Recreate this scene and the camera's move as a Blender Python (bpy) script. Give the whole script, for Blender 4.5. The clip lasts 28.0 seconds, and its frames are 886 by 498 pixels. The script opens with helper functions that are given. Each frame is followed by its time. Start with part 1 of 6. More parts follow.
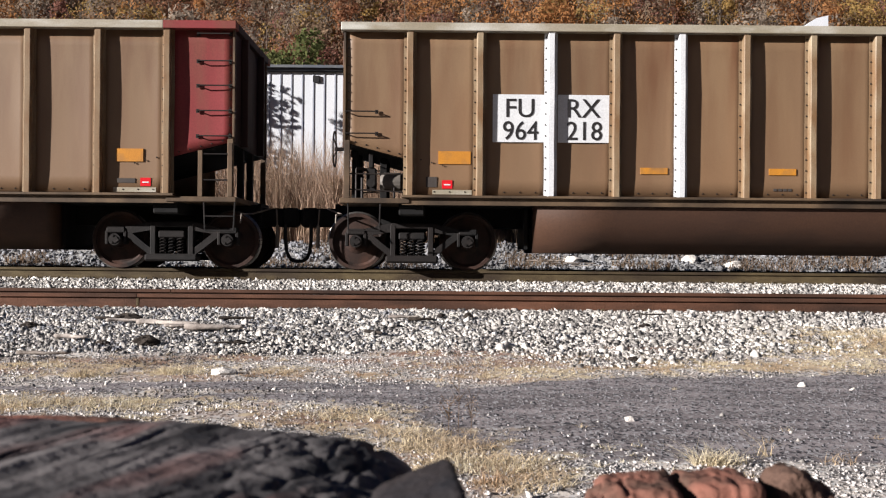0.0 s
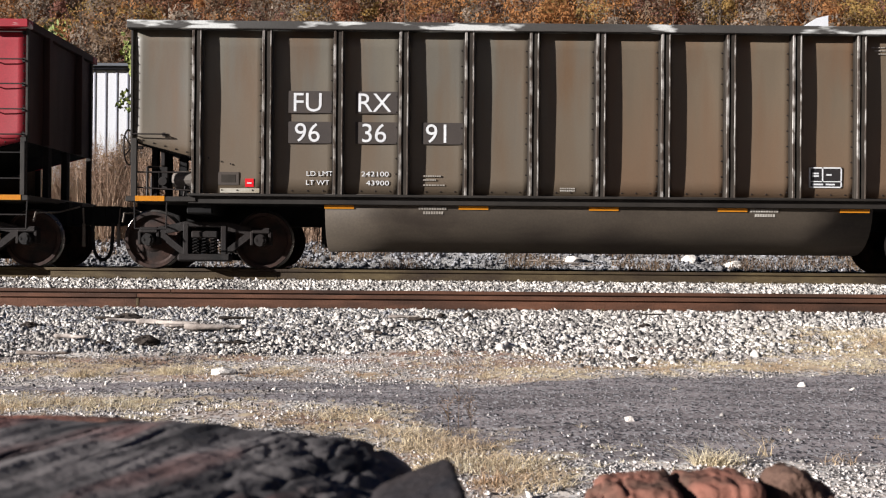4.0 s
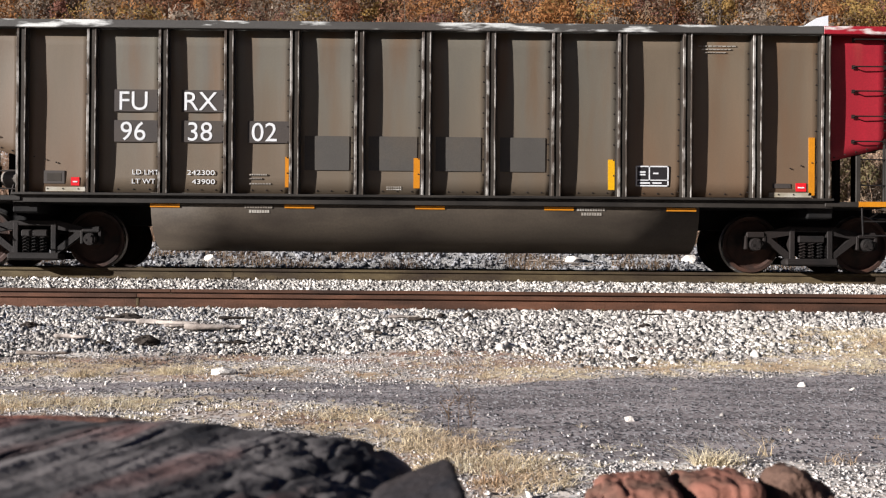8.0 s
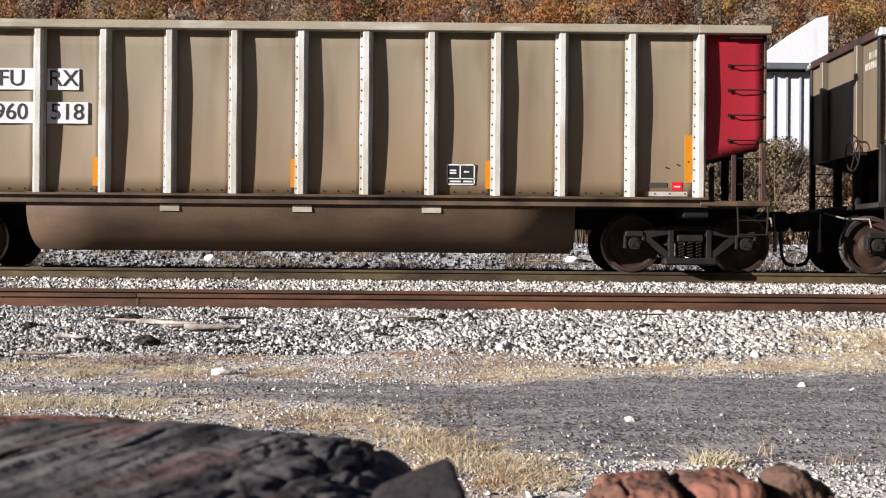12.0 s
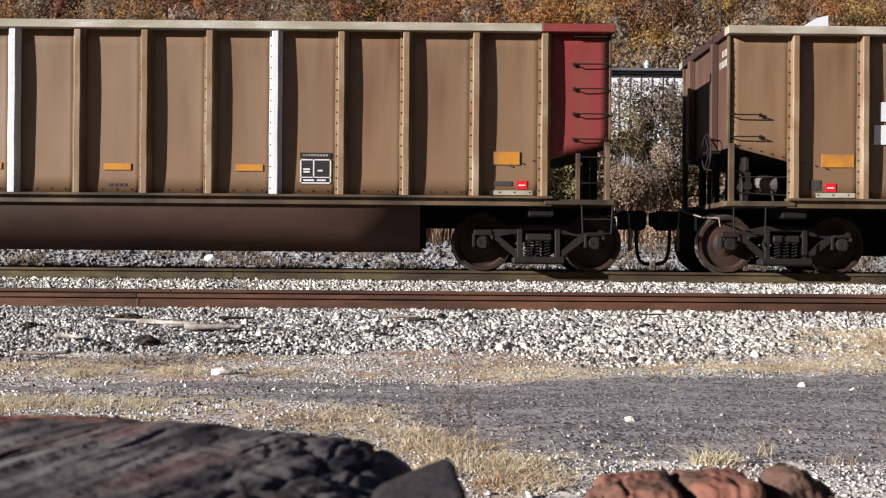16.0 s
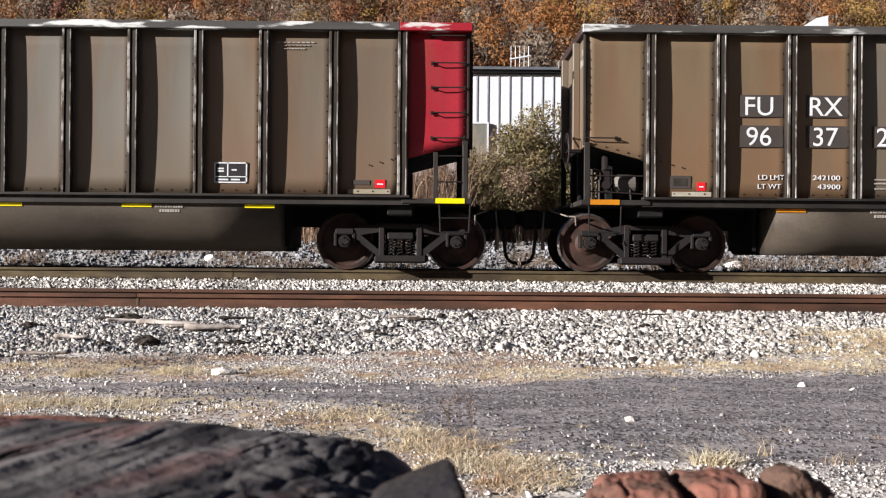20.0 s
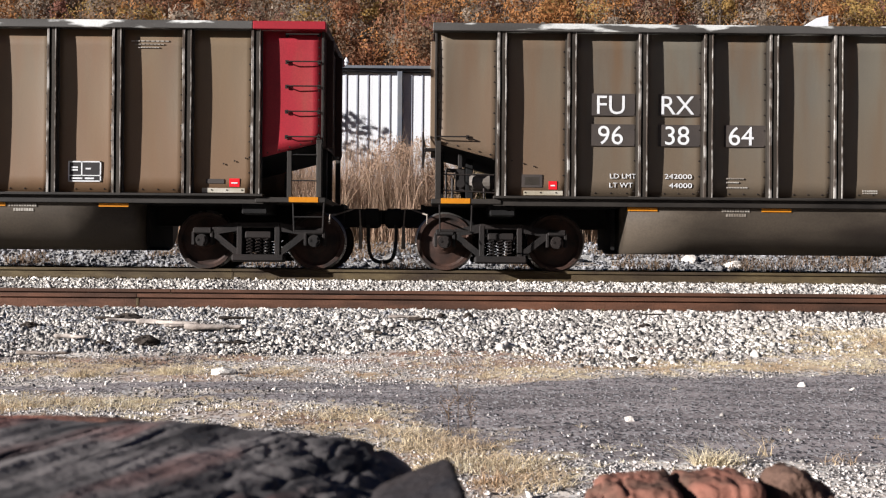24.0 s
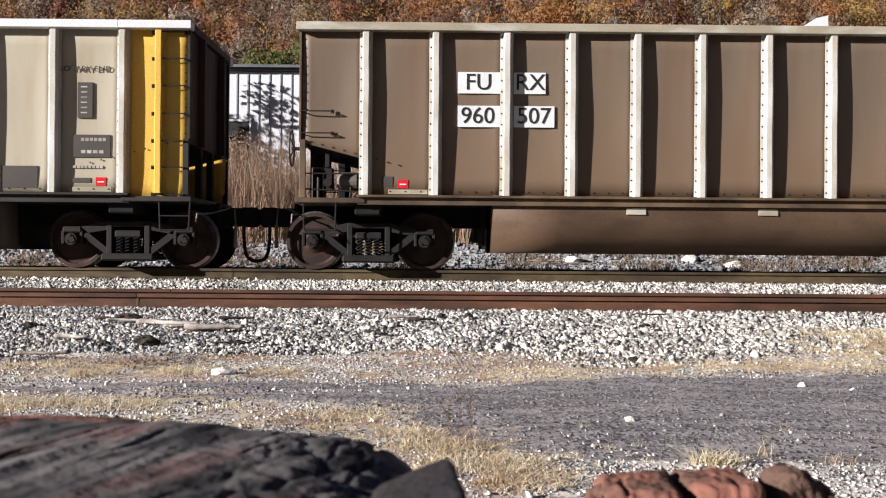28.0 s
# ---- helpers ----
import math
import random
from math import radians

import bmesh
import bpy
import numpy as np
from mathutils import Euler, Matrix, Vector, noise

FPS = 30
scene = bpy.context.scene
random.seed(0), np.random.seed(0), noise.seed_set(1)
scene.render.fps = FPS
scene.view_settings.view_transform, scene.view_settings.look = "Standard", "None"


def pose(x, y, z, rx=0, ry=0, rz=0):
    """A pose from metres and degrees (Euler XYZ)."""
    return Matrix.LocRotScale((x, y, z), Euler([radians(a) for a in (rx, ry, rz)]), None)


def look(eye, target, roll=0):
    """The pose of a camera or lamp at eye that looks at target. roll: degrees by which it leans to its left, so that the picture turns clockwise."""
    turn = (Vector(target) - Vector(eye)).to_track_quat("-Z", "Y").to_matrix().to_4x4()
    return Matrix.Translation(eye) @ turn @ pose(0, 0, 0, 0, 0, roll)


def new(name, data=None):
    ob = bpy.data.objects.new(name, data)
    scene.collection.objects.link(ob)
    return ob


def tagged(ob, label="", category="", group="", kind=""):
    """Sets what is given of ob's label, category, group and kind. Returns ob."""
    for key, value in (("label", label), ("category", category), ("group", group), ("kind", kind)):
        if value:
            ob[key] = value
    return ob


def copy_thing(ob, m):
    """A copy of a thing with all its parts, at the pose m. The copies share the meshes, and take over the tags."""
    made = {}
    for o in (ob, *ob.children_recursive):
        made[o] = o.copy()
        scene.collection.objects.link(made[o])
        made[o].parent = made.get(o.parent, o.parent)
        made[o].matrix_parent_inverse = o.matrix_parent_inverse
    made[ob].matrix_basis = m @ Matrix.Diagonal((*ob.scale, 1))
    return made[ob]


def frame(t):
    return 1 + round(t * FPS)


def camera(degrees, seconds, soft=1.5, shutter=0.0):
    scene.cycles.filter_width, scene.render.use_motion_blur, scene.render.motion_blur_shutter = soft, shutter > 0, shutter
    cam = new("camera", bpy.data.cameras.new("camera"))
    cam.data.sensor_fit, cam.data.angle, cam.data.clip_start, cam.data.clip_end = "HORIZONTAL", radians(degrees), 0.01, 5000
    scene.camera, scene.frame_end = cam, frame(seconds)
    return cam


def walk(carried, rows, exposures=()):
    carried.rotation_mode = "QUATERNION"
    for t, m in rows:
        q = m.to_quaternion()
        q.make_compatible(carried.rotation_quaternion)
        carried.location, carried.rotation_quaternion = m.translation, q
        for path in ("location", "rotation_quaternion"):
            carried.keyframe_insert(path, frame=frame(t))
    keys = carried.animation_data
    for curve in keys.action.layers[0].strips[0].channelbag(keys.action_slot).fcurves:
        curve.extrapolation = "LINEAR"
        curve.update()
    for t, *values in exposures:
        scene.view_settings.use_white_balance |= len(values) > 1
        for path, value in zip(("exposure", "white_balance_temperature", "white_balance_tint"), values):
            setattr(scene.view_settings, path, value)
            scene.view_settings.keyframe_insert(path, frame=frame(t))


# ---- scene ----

# camera: stands still beside the line, z = 0 is the top of the train's rails
DEG = 46.4
EYE = Vector((0.0, 0.0, 0.29))
YAW, TILT, LEAN = 0.30, 0.19, 0.46
cam = camera(DEG, 28.0, soft=1.15)
cam.data.dof.use_dof = True
cam.data.dof.focus_distance, cam.data.dof.aperture_fstop = 15.0, 8.0
AIM = EYE + Vector((math.sin(radians(YAW)), math.cos(radians(YAW)), math.tan(radians(TILT)))) * 10
walk(cam, [(0.0, look(EYE, AIM, LEAN)), (28.0, look(EYE, AIM, LEAN))],
     [(0.0, 1.32), (1.0, 1.20), (3.0, 1.28), (5.5, 1.42), (7.0, 1.46), (8.0, 1.40), (10.0, 1.48), (11.0, 1.46), (15.0, 1.32), (17.0, 1.32), (18.0, 1.30), (20.0, 1.46), (24.0, 1.46), (27.0, 1.46), (28.0, 1.42)])

# world, sun
SUN_AZ, SUN_EL = 64.0, 17.5          # from the track's normal towards the left behind the camera
SUN = Vector((-math.sin(radians(SUN_AZ)) * math.cos(radians(SUN_EL)),
              -math.cos(radians(SUN_AZ)) * math.cos(radians(SUN_EL)), math.sin(radians(SUN_EL))))
world = bpy.data.worlds.new("world")
scene.world = world
world.use_nodes = True
wn = world.node_tree
sky = wn.nodes.new("ShaderNodeTexSky")
sky.sky_type, sky.sun_disc = "NISHITA", False
sky.air_density, sky.dust_density, sky.ozone_density = 0.16, 0.0, 3.5
sky.sun_elevation, sky.sun_rotation = radians(SUN_EL), math.atan2(SUN.x, SUN.y) % (2 * math.pi)
wn.links.new(sky.outputs["Color"], wn.nodes["Background"].inputs["Color"])
wn.nodes["Background"].inputs["Strength"].default_value = 0.05
sun = new("sun", bpy.data.lights.new("sun", "SUN"))
sun.data.energy, sun.data.angle, sun.data.color = 5.0, radians(0.53), (1.0, 0.97, 0.955)
sun.matrix_world = look(SUN * 60, (0, 0, 0))

# ---------------------------------------------------------------- materials


ALBEDO_SCALE = 0.62          # scales every base colour down, so bounced light fills the shade less


def lin(r, g, b):
    return tuple(ALBEDO_SCALE * (((c / 255 + 0.055) / 1.055) ** 2.4 if c > 10 else c / 255 / 12.92) for c in (r, g, b))


def mat(name, a, b, scale=3.0, rough=0.7, metal=0.0, bump=0.15, fine=60.0, dirt=None, amount=0.5, stretch=(1, 1, 1),
        island=0.0, spec=0.22, dirt_scale=1.2, objrand=0.0, grain=0.28, rot=0.0, thin=0.0, splash=None, edge=0.12):
    """Two base colours mixed by broad noise, a third for dirt, fine grain in colour and relief."""
    m = bpy.data.materials.new(name)
    m.use_nodes = True
    n, l = m.node_tree.nodes, m.node_tree.links
    bsdf = n["Principled BSDF"]
    tc = n.new("ShaderNodeTexCoord")
    mp = n.new("ShaderNodeMapping")
    mp.inputs["Scale"].default_value = stretch
    turned = n.new("ShaderNodeVectorRotate")
    turned.rotation_type = "Z_AXIS"
    turned.inputs["Angle"].default_value = rot
    l.new(tc.outputs["Object"], turned.inputs["Vector"])
    l.new(turned.outputs["Vector"], mp.inputs["Vector"])
    info = n.new("ShaderNodeObjectInfo")
    big = n.new("ShaderNodeTexNoise")
    big.noise_dimensions = "4D"
    big.inputs["Scale"].default_value, big.inputs["Detail"].default_value = scale, 6
    l.new(mp.outputs["Vector"], big.inputs["Vector"])
    mw = n.new("ShaderNodeMath")
    mw.operation = "MULTIPLY"
    mw.inputs[1].default_value = 40.0
    l.new(info.outputs["Random"], mw.inputs[0])
    l.new(mw.outputs[0], big.inputs["W"])
    small = n.new("ShaderNodeTexNoise")
    small.inputs["Scale"].default_value, small.inputs["Detail"].default_value = fine, 5
    l.new(tc.outputs["Object"], small.inputs["Vector"])

    def ramp(lo, hi, src):
        r = n.new("ShaderNodeMapRange")
        r.inputs["From Min"].default_value, r.inputs["From Max"].default_value = lo, hi
        l.new(src, r.inputs["Value"])
        return r.outputs["Result"]

    def mix(fac, ca, cb, mode="MIX"):
        x = n.new("ShaderNodeMix")
        x.data_type, x.blend_type = "RGBA", mode
        for sock, v in ((x.inputs["Factor"], fac), (x.inputs[6], ca), (x.inputs[7], cb)):
            if isinstance(v, (int, float)):
                sock.default_value = v
            elif isinstance(v, tuple):
                sock.default_value = (*v, 1)
            else:
                l.new(v, sock)
        return x.outputs[2]

    col = mix(ramp(0.35, 0.65, big.outputs["Fac"]), a, b)
    if dirt is not None:
        d = n.new("ShaderNodeTexNoise")
        d.noise_dimensions = "4D"
        d.inputs["Scale"].default_value, d.inputs["Detail"].default_value = dirt_scale, 8
        l.new(mp.outputs["Vector"], d.inputs["Vector"])
        l.new(mw.outputs[0], d.inputs["W"])
        col = mix(ramp(1.0 - amount - edge, 1.0 - amount + edge, d.outputs["Fac"]), col, dirt)
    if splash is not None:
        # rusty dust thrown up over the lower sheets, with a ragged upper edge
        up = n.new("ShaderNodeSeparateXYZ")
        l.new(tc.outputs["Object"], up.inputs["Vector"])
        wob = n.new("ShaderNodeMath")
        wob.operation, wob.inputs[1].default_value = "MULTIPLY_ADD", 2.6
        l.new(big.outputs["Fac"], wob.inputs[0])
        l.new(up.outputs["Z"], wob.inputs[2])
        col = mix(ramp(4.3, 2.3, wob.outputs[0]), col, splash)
    g = n.new("ShaderNodeMapRange")
    g.inputs["To Min"].default_value, g.inputs["To Max"].default_value = 1 - grain, 1 + grain
    l.new(small.outputs["Fac"], g.inputs["Value"])
    hs = n.new("ShaderNodeHueSaturation")
    l.new(col, hs.inputs["Color"])
    l.new(g.outputs["Result"], hs.inputs["Value"])
    col = hs.outputs["Color"]
    if island or objrand:
        hs2 = n.new("ShaderNodeHueSaturation")
        geo = n.new("ShaderNodeNewGeometry")
        r2 = n.new("ShaderNodeMapRange")
        k = island or objrand
        r2.inputs["To Min"].default_value, r2.inputs["To Max"].default_value = 1 - k, 1 + k
        l.new(geo.outputs["Random Per Island"] if island else info.outputs["Random"], r2.inputs["Value"])
        l.new(r2.outputs["Result"], hs2.inputs["Value"])
        l.new(col, hs2.inputs["Color"])
        col = hs2.outputs["Color"]
    l.new(col, bsdf.inputs["Base Color"])
    rr = n.new("ShaderNodeMapRange")
    rr.inputs["To Min"].default_value, rr.inputs["To Max"].default_value = max(0.05, rough - 0.12), min(1, rough + 0.12)
    l.new(big.outputs["Fac"], rr.inputs["Value"])
    l.new(rr.outputs["Result"], bsdf.inputs["Roughness"])
    bsdf.inputs["Metallic"].default_value = metal
    bsdf.inputs["Specular IOR Level"].default_value = spec
    if bump:
        bp = n.new("ShaderNodeBump")
        bp.inputs["Strength"].default_value, bp.inputs["Distance"].default_value = bump, 0.02
        l.new(small.outputs["Fac"], bp.inputs["Height"])
        l.new(bp.outputs["Normal"], bsdf.inputs["Normal"])
    if thin:
        # leaves let part of the light through
        tl = n.new("ShaderNodeBsdfTranslucent")
        l.new(col, tl.inputs["Color"])
        ms = n.new("ShaderNodeMixShader")
        ms.inputs["Fac"].default_value = thin
        l.new(bsdf.outputs["BSDF"], ms.inputs[1])
        l.new(tl.outputs["BSDF"], ms.inputs[2])
        l.new(ms.outputs["Shader"], n["Material Output"].inputs["Surface"])
    return m


STREAK = (2.2, 2.2, 0.35)
M = {
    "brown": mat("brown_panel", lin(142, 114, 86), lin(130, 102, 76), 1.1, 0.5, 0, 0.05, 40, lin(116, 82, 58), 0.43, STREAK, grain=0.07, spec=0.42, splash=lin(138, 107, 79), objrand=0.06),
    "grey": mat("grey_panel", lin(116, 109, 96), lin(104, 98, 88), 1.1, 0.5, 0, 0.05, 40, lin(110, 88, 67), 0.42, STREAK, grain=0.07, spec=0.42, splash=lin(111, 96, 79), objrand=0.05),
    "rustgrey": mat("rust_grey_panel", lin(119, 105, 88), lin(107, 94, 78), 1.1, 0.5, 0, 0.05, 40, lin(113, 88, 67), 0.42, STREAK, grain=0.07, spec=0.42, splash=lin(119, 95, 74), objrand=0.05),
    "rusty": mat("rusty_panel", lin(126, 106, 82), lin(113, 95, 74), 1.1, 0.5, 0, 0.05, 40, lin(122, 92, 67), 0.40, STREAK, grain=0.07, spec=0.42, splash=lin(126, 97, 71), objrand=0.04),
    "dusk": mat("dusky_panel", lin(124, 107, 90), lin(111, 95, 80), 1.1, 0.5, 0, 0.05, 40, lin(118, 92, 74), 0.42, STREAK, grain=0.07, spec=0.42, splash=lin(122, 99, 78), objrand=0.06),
    # maroon with the shade of ends, end chords and stiles painted in
    "end_shaded": mat("shaded_end_paint", lin(76, 50, 47), lin(58, 40, 37), 1.5, 0.7, 0, 0.1, 40, lin(46, 36, 33), 0.42, STREAK),
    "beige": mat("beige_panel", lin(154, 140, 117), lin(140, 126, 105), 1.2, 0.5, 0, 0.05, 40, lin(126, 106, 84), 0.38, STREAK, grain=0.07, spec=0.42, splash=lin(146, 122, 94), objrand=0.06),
    "pale": mat("pale_panel", lin(190, 180, 160), lin(180, 168, 146), 1.2, 0.5, 0, 0.05, 40, lin(170, 150, 118), 0.30, STREAK, grain=0.07, objrand=0.04),
    "post_brown": mat("brown_post", lin(150, 128, 102), lin(134, 102, 72), 2.5, 0.55, 0, 0.1, 50, lin(186, 170, 142), 0.36, (2, 2, 0.8)),
    "post_dark": mat("dark_post", lin(74, 68, 62), lin(54, 49, 44), 2.5, 0.4, 0.1, 0.1, 50, lin(140, 134, 127), 0.26, (2, 2, 1.2), edge=0.05),
    "post_pale": mat("pale_post", lin(212, 206, 196), lin(190, 180, 164), 2.5, 0.5, 0, 0.1, 50, lin(236, 234, 230), 0.42, (2, 2, 0.8)),
    "white": mat("white_paint", lin(238, 238, 238), lin(226, 226, 228), 2, 0.5, 0, 0.05, 40, lin(190, 184, 172), 0.22),
    "chord_dark": mat("grey_chord", lin(98, 95, 92), lin(80, 77, 74), 1.5, 0.45, 0.2, 0.1, 40, lin(236, 236, 232), 0.43, (0.5, 2, 2.5), dirt_scale=2.4, edge=0.03),
    "chord_pale": mat("pale_chord", lin(180, 170, 152), lin(160, 148, 126), 1.5, 0.5, 0, 0.1, 40, lin(216, 212, 202), 0.38, (0.6, 2, 2), dirt_scale=2.0),
    "red": mat("red_paint", lin(168, 36, 50), lin(154, 34, 46), 1.5, 0.5, 0, 0.05, 40, lin(150, 62, 56), 0.30, STREAK, spec=0.3),
    "red_flaked": mat("flaking_red_paint", lin(168, 36, 50), lin(154, 34, 46), 1.5, 0.5, 0, 0.05, 40, lin(226, 214, 210), 0.42, (0.6, 2, 2.5), dirt_scale=2.6, edge=0.03),
    "red_dull": mat("faded_red_paint", lin(146, 58, 60), lin(130, 54, 52), 1.5, 0.6, 0, 0.05, 40, lin(128, 76, 62), 0.42, STREAK),
    "yellow": mat("yellow_paint", lin(232, 190, 92), lin(226, 180, 78), 1.5, 0.5, 0, 0.05, 40, lin(190, 130, 44), 0.3, STREAK),
    "sill": mat("sill_paint", lin(118, 96, 74), lin(92, 74, 58), 2, 0.65, 0, 0.15, 40, lin(56, 47, 40), 0.45),
    "sill_dark": mat("dark_sill_paint", lin(58, 53, 48), lin(46, 41, 37), 2, 0.65, 0, 0.15, 40, lin(34, 30, 27), 0.45),
    "tub_brown": mat("brown_tub", lin(82, 57, 43), lin(70, 49, 39), 1.0, 0.6, 0, 0.1, 30, lin(56, 40, 32), 0.42, (0.6, 1, 1.5)),
    "tub_grey": mat("grey_tub", lin(90, 80, 69), lin(74, 66, 57), 1.0, 0.6, 0, 0.1, 30, lin(52, 44, 38), 0.42, (0.6, 1, 1.5)),
    "black": mat("black_underframe", lin(26, 24, 23), lin(18, 17, 17), 3, 0.85, 0, 0.3, 40, lin(38, 32, 29), 0.35),
    "iron": mat("truck_iron", lin(38, 34, 32), lin(20, 19, 19), 4, 0.75, 0.0, 0.3, 50, lin(38, 30, 27), 0.48),
    "wheel": mat("wheel_steel", lin(80, 54, 43), lin(34, 27, 24), 4, 0.7, 0.0, 0.2, 50, lin(50, 36, 31), 0.44),
    "tread": mat("tread_steel", lin(150, 146, 142), lin(132, 128, 124), 4, 0.3, 0.8, 0.05, 50),
    "rod": mat("dark_rod", lin(52, 44, 40), lin(40, 34, 32), 4, 0.6, 0.2, 0.1, 50),
    "orange": mat("orange_reflector", lin(216, 140, 34), lin(206, 130, 32), 3, 0.4, 0, 0.02, 60, lin(190, 120, 40), 0.25),
    "lever": mat("worn_lever", lin(150, 140, 128), lin(118, 106, 96), 4, 0.6, 0.1, 0.1, 50),
    "orange_faded": mat("faded_orange_patch", lin(212, 142, 50), lin(192, 128, 52), 2.5, 0.6, 0, 0.03, 60, lin(150, 112, 72), 0.40, dirt_scale=4.0),
    "lime": mat("yellow_reflector", lin(250, 232, 20), lin(244, 222, 24), 3, 0.4, 0, 0.02, 60, lin(220, 200, 40), 0.2),
    "tag_red": mat("red_tag", lin(236, 40, 50), lin(226, 36, 46), 3, 0.35, 0, 0.02, 60),
    "ink": mat("black_ink", lin(40, 38, 40), lin(50, 46, 46), 3, 0.6, 0, 0.02, 60),
    "patch": mat("dark_patch", lin(70, 64, 61), lin(78, 70, 65), 2, 0.6, 0, 0.03, 60, lin(92, 80, 68), 0.3),
    "letter_dim": mat("worn_white_letters", lin(196, 190, 180), lin(160, 152, 142), 8, 0.6, 0, 0.02, 60, lin(120, 108, 96), 0.45),
    "worn": mat("worn_aluminium", lin(194, 189, 183), lin(166, 160, 152), 4, 0.35, 0.3, 0.05, 60, lin(88, 78, 70), 0.53, (2, 2, 1.4), dirt_scale=3.0, edge=0.06),
    "rubber": mat("hose_rubber", lin(30, 28, 28), lin(38, 36, 34), 5, 0.7, 0, 0.1, 60),
    "rail": mat("rusty_rail", lin(106, 91, 64), lin(84, 70, 50), 6, 0.8, 0.0, 0.3, 60, lin(54, 42, 34), 0.46, (0.6, 1, 2)),
    "rail_red": mat("red_rusty_rail", lin(122, 82, 62), lin(98, 66, 50), 6, 0.8, 0.0, 0.3, 60, lin(60, 42, 33), 0.47, (0.5, 1, 2)),
    "railtop": mat("worn_rail_head", lin(96, 86, 76), lin(84, 74, 66), 3, 0.3, 0.6, 0.05, 60),
    "tie": mat("creosoted_tie", lin(92, 80, 70), lin(70, 60, 54), 3, 0.9, 0, 0.5, 40, lin(120, 108, 96), 0.4, (0.5, 3, 3)),
    "siding": mat("white_siding", lin(240, 240, 243), lin(234, 236, 240), 1.0, 0.5, 0, 0.03, 30, lin(206, 206, 206), 0.25, (3, 3, 0.4)),
    "roofing": mat("grey_roofing", lin(112, 116, 124), lin(96, 100, 108), 1.0, 0.6, 0, 0.1, 30, lin(130, 128, 124), 0.4),
    "stone": mat("ballast_stone", lin(244, 236, 226), lin(200, 192, 184), 9, 0.9, 0, 0.5, 90, lin(112, 107, 106), 0.43, island=0.55, spec=0.12, dirt_scale=3.0),
    "gravel": mat("grey_gravel", lin(238, 230, 224), lin(186, 177, 173), 9, 0.9, 0, 0.3, 90, lin(104, 97, 94), 0.46, island=0.6, spec=0.12),
    "grit": mat("road_grit", lin(150, 147, 149), lin(116, 114, 117), 9, 0.9, 0, 0.2, 90, lin(206, 203, 200), 0.30, island=0.55, spec=0.15),
    # small wedge rock: the shade it lies in is put into its colour
    "rock_shaded": mat("shaded_rock", lin(58, 50, 48), lin(30, 30, 35), 9, 0.7, 0, 0.5, 60, lin(84, 62, 52), 0.40, spec=0.25),
    "rock": mat("dark_boulder", lin(130, 123, 121), lin(29, 28, 31), 5.0, 0.66, 0, 0.5, 26, lin(128, 74, 64), 0.33, (4.0, 0.9, 2), spec=0.30, rot=0.25, dirt_scale=2.6, grain=0.5),
    "rock_red": mat("red_sandstone", lin(158, 104, 88), lin(118, 82, 70), 5, 0.9, 0, 0.6, 30, lin(88, 72, 62), 0.46, (1, 1, 1.4), spec=0.15, dirt_scale=9.0),
    "rock_brown": mat("brown_sandstone", lin(128, 98, 82), lin(104, 80, 68), 7, 0.9, 0, 0.9, 40, lin(84, 64, 56), 0.4, (1, 1, 2), spec=0.2),
    "dry": mat("dry_grass", lin(246, 232, 202), lin(228, 208, 170), 5, 0.8, 0, 0.0, 30, lin(184, 148, 116), 0.44, island=0.4, spec=0.2, thin=0.25),
    "weeds": mat("brown_weeds", lin(208, 176, 152), lin(180, 152, 130), 0.8, 0.9, 0, 0.0, 20, lin(184, 160, 132), 0.4, island=0.25, spec=0.1, thin=0.35),
    "olive": mat("olive_leaves", lin(162, 152, 110), lin(140, 132, 96), 0.8, 0.8, 0, 0.0, 20, lin(158, 132, 98), 0.45, island=0.3, spec=0.2, thin=0.45),
    "vine": mat("vine_leaves", lin(150, 156, 84), lin(112, 124, 62), 1.5, 0.7, 0, 0.0, 20, lin(150, 150, 70), 0.35, island=0.4, spec=0.3),
    "rotten": mat("rotten_wood", lin(74, 66, 60), lin(50, 44, 41), 8, 0.95, 0, 0.6, 60, lin(96, 84, 74), 0.36, spec=0.1),
    "bark": mat("bark", lin(112, 98, 84), lin(90, 76, 64), 4, 0.9, 0, 0.5, 40, lin(140, 128, 112), 0.3),
    "tub_beige": mat("beige_tub", lin(106, 84, 66), lin(92, 72, 56), 1.0, 0.6, 0, 0.1, 30, lin(72, 54, 43), 0.42, (0.6, 1, 1.5)),
    "dull": mat("dull_stone", lin(166, 165, 168), lin(124, 124, 128), 9, 0.9, 0, 0.4, 90, lin(88, 85, 84), 0.43, island=0.55, spec=0.15),
    "seam": mat("grey_seam", lin(186, 188, 198), lin(172, 175, 186), 2.0, 0.5, 0, 0.03, 30, lin(150, 150, 156), 0.3, (3, 3, 0.4)),
    "shed_door": mat("grey_door", lin(138, 136, 126), lin(118, 116, 106), 1.5, 0.6, 0, 0.05, 30, lin(160, 150, 132), 0.35, (2, 2, 0.6)),
    # orange reflector with part of its yellow glint mixed into the colour
    "orange_glint": mat("glinting_orange_reflector", lin(236, 178, 28), lin(228, 168, 28), 3, 0.4, 0, 0.02, 60, lin(200, 150, 40), 0.2),
    "tank": mat("grey_tank_paint", lin(128, 120, 112), lin(100, 93, 87), 4, 0.6, 0, 0.1, 50, lin(70, 60, 53), 0.4),
    "scrawl": mat("faint_chalk", lin(168, 150, 136), lin(136, 118, 104), 8, 0.7, 0, 0.02, 60, lin(92, 72, 58), 0.42),
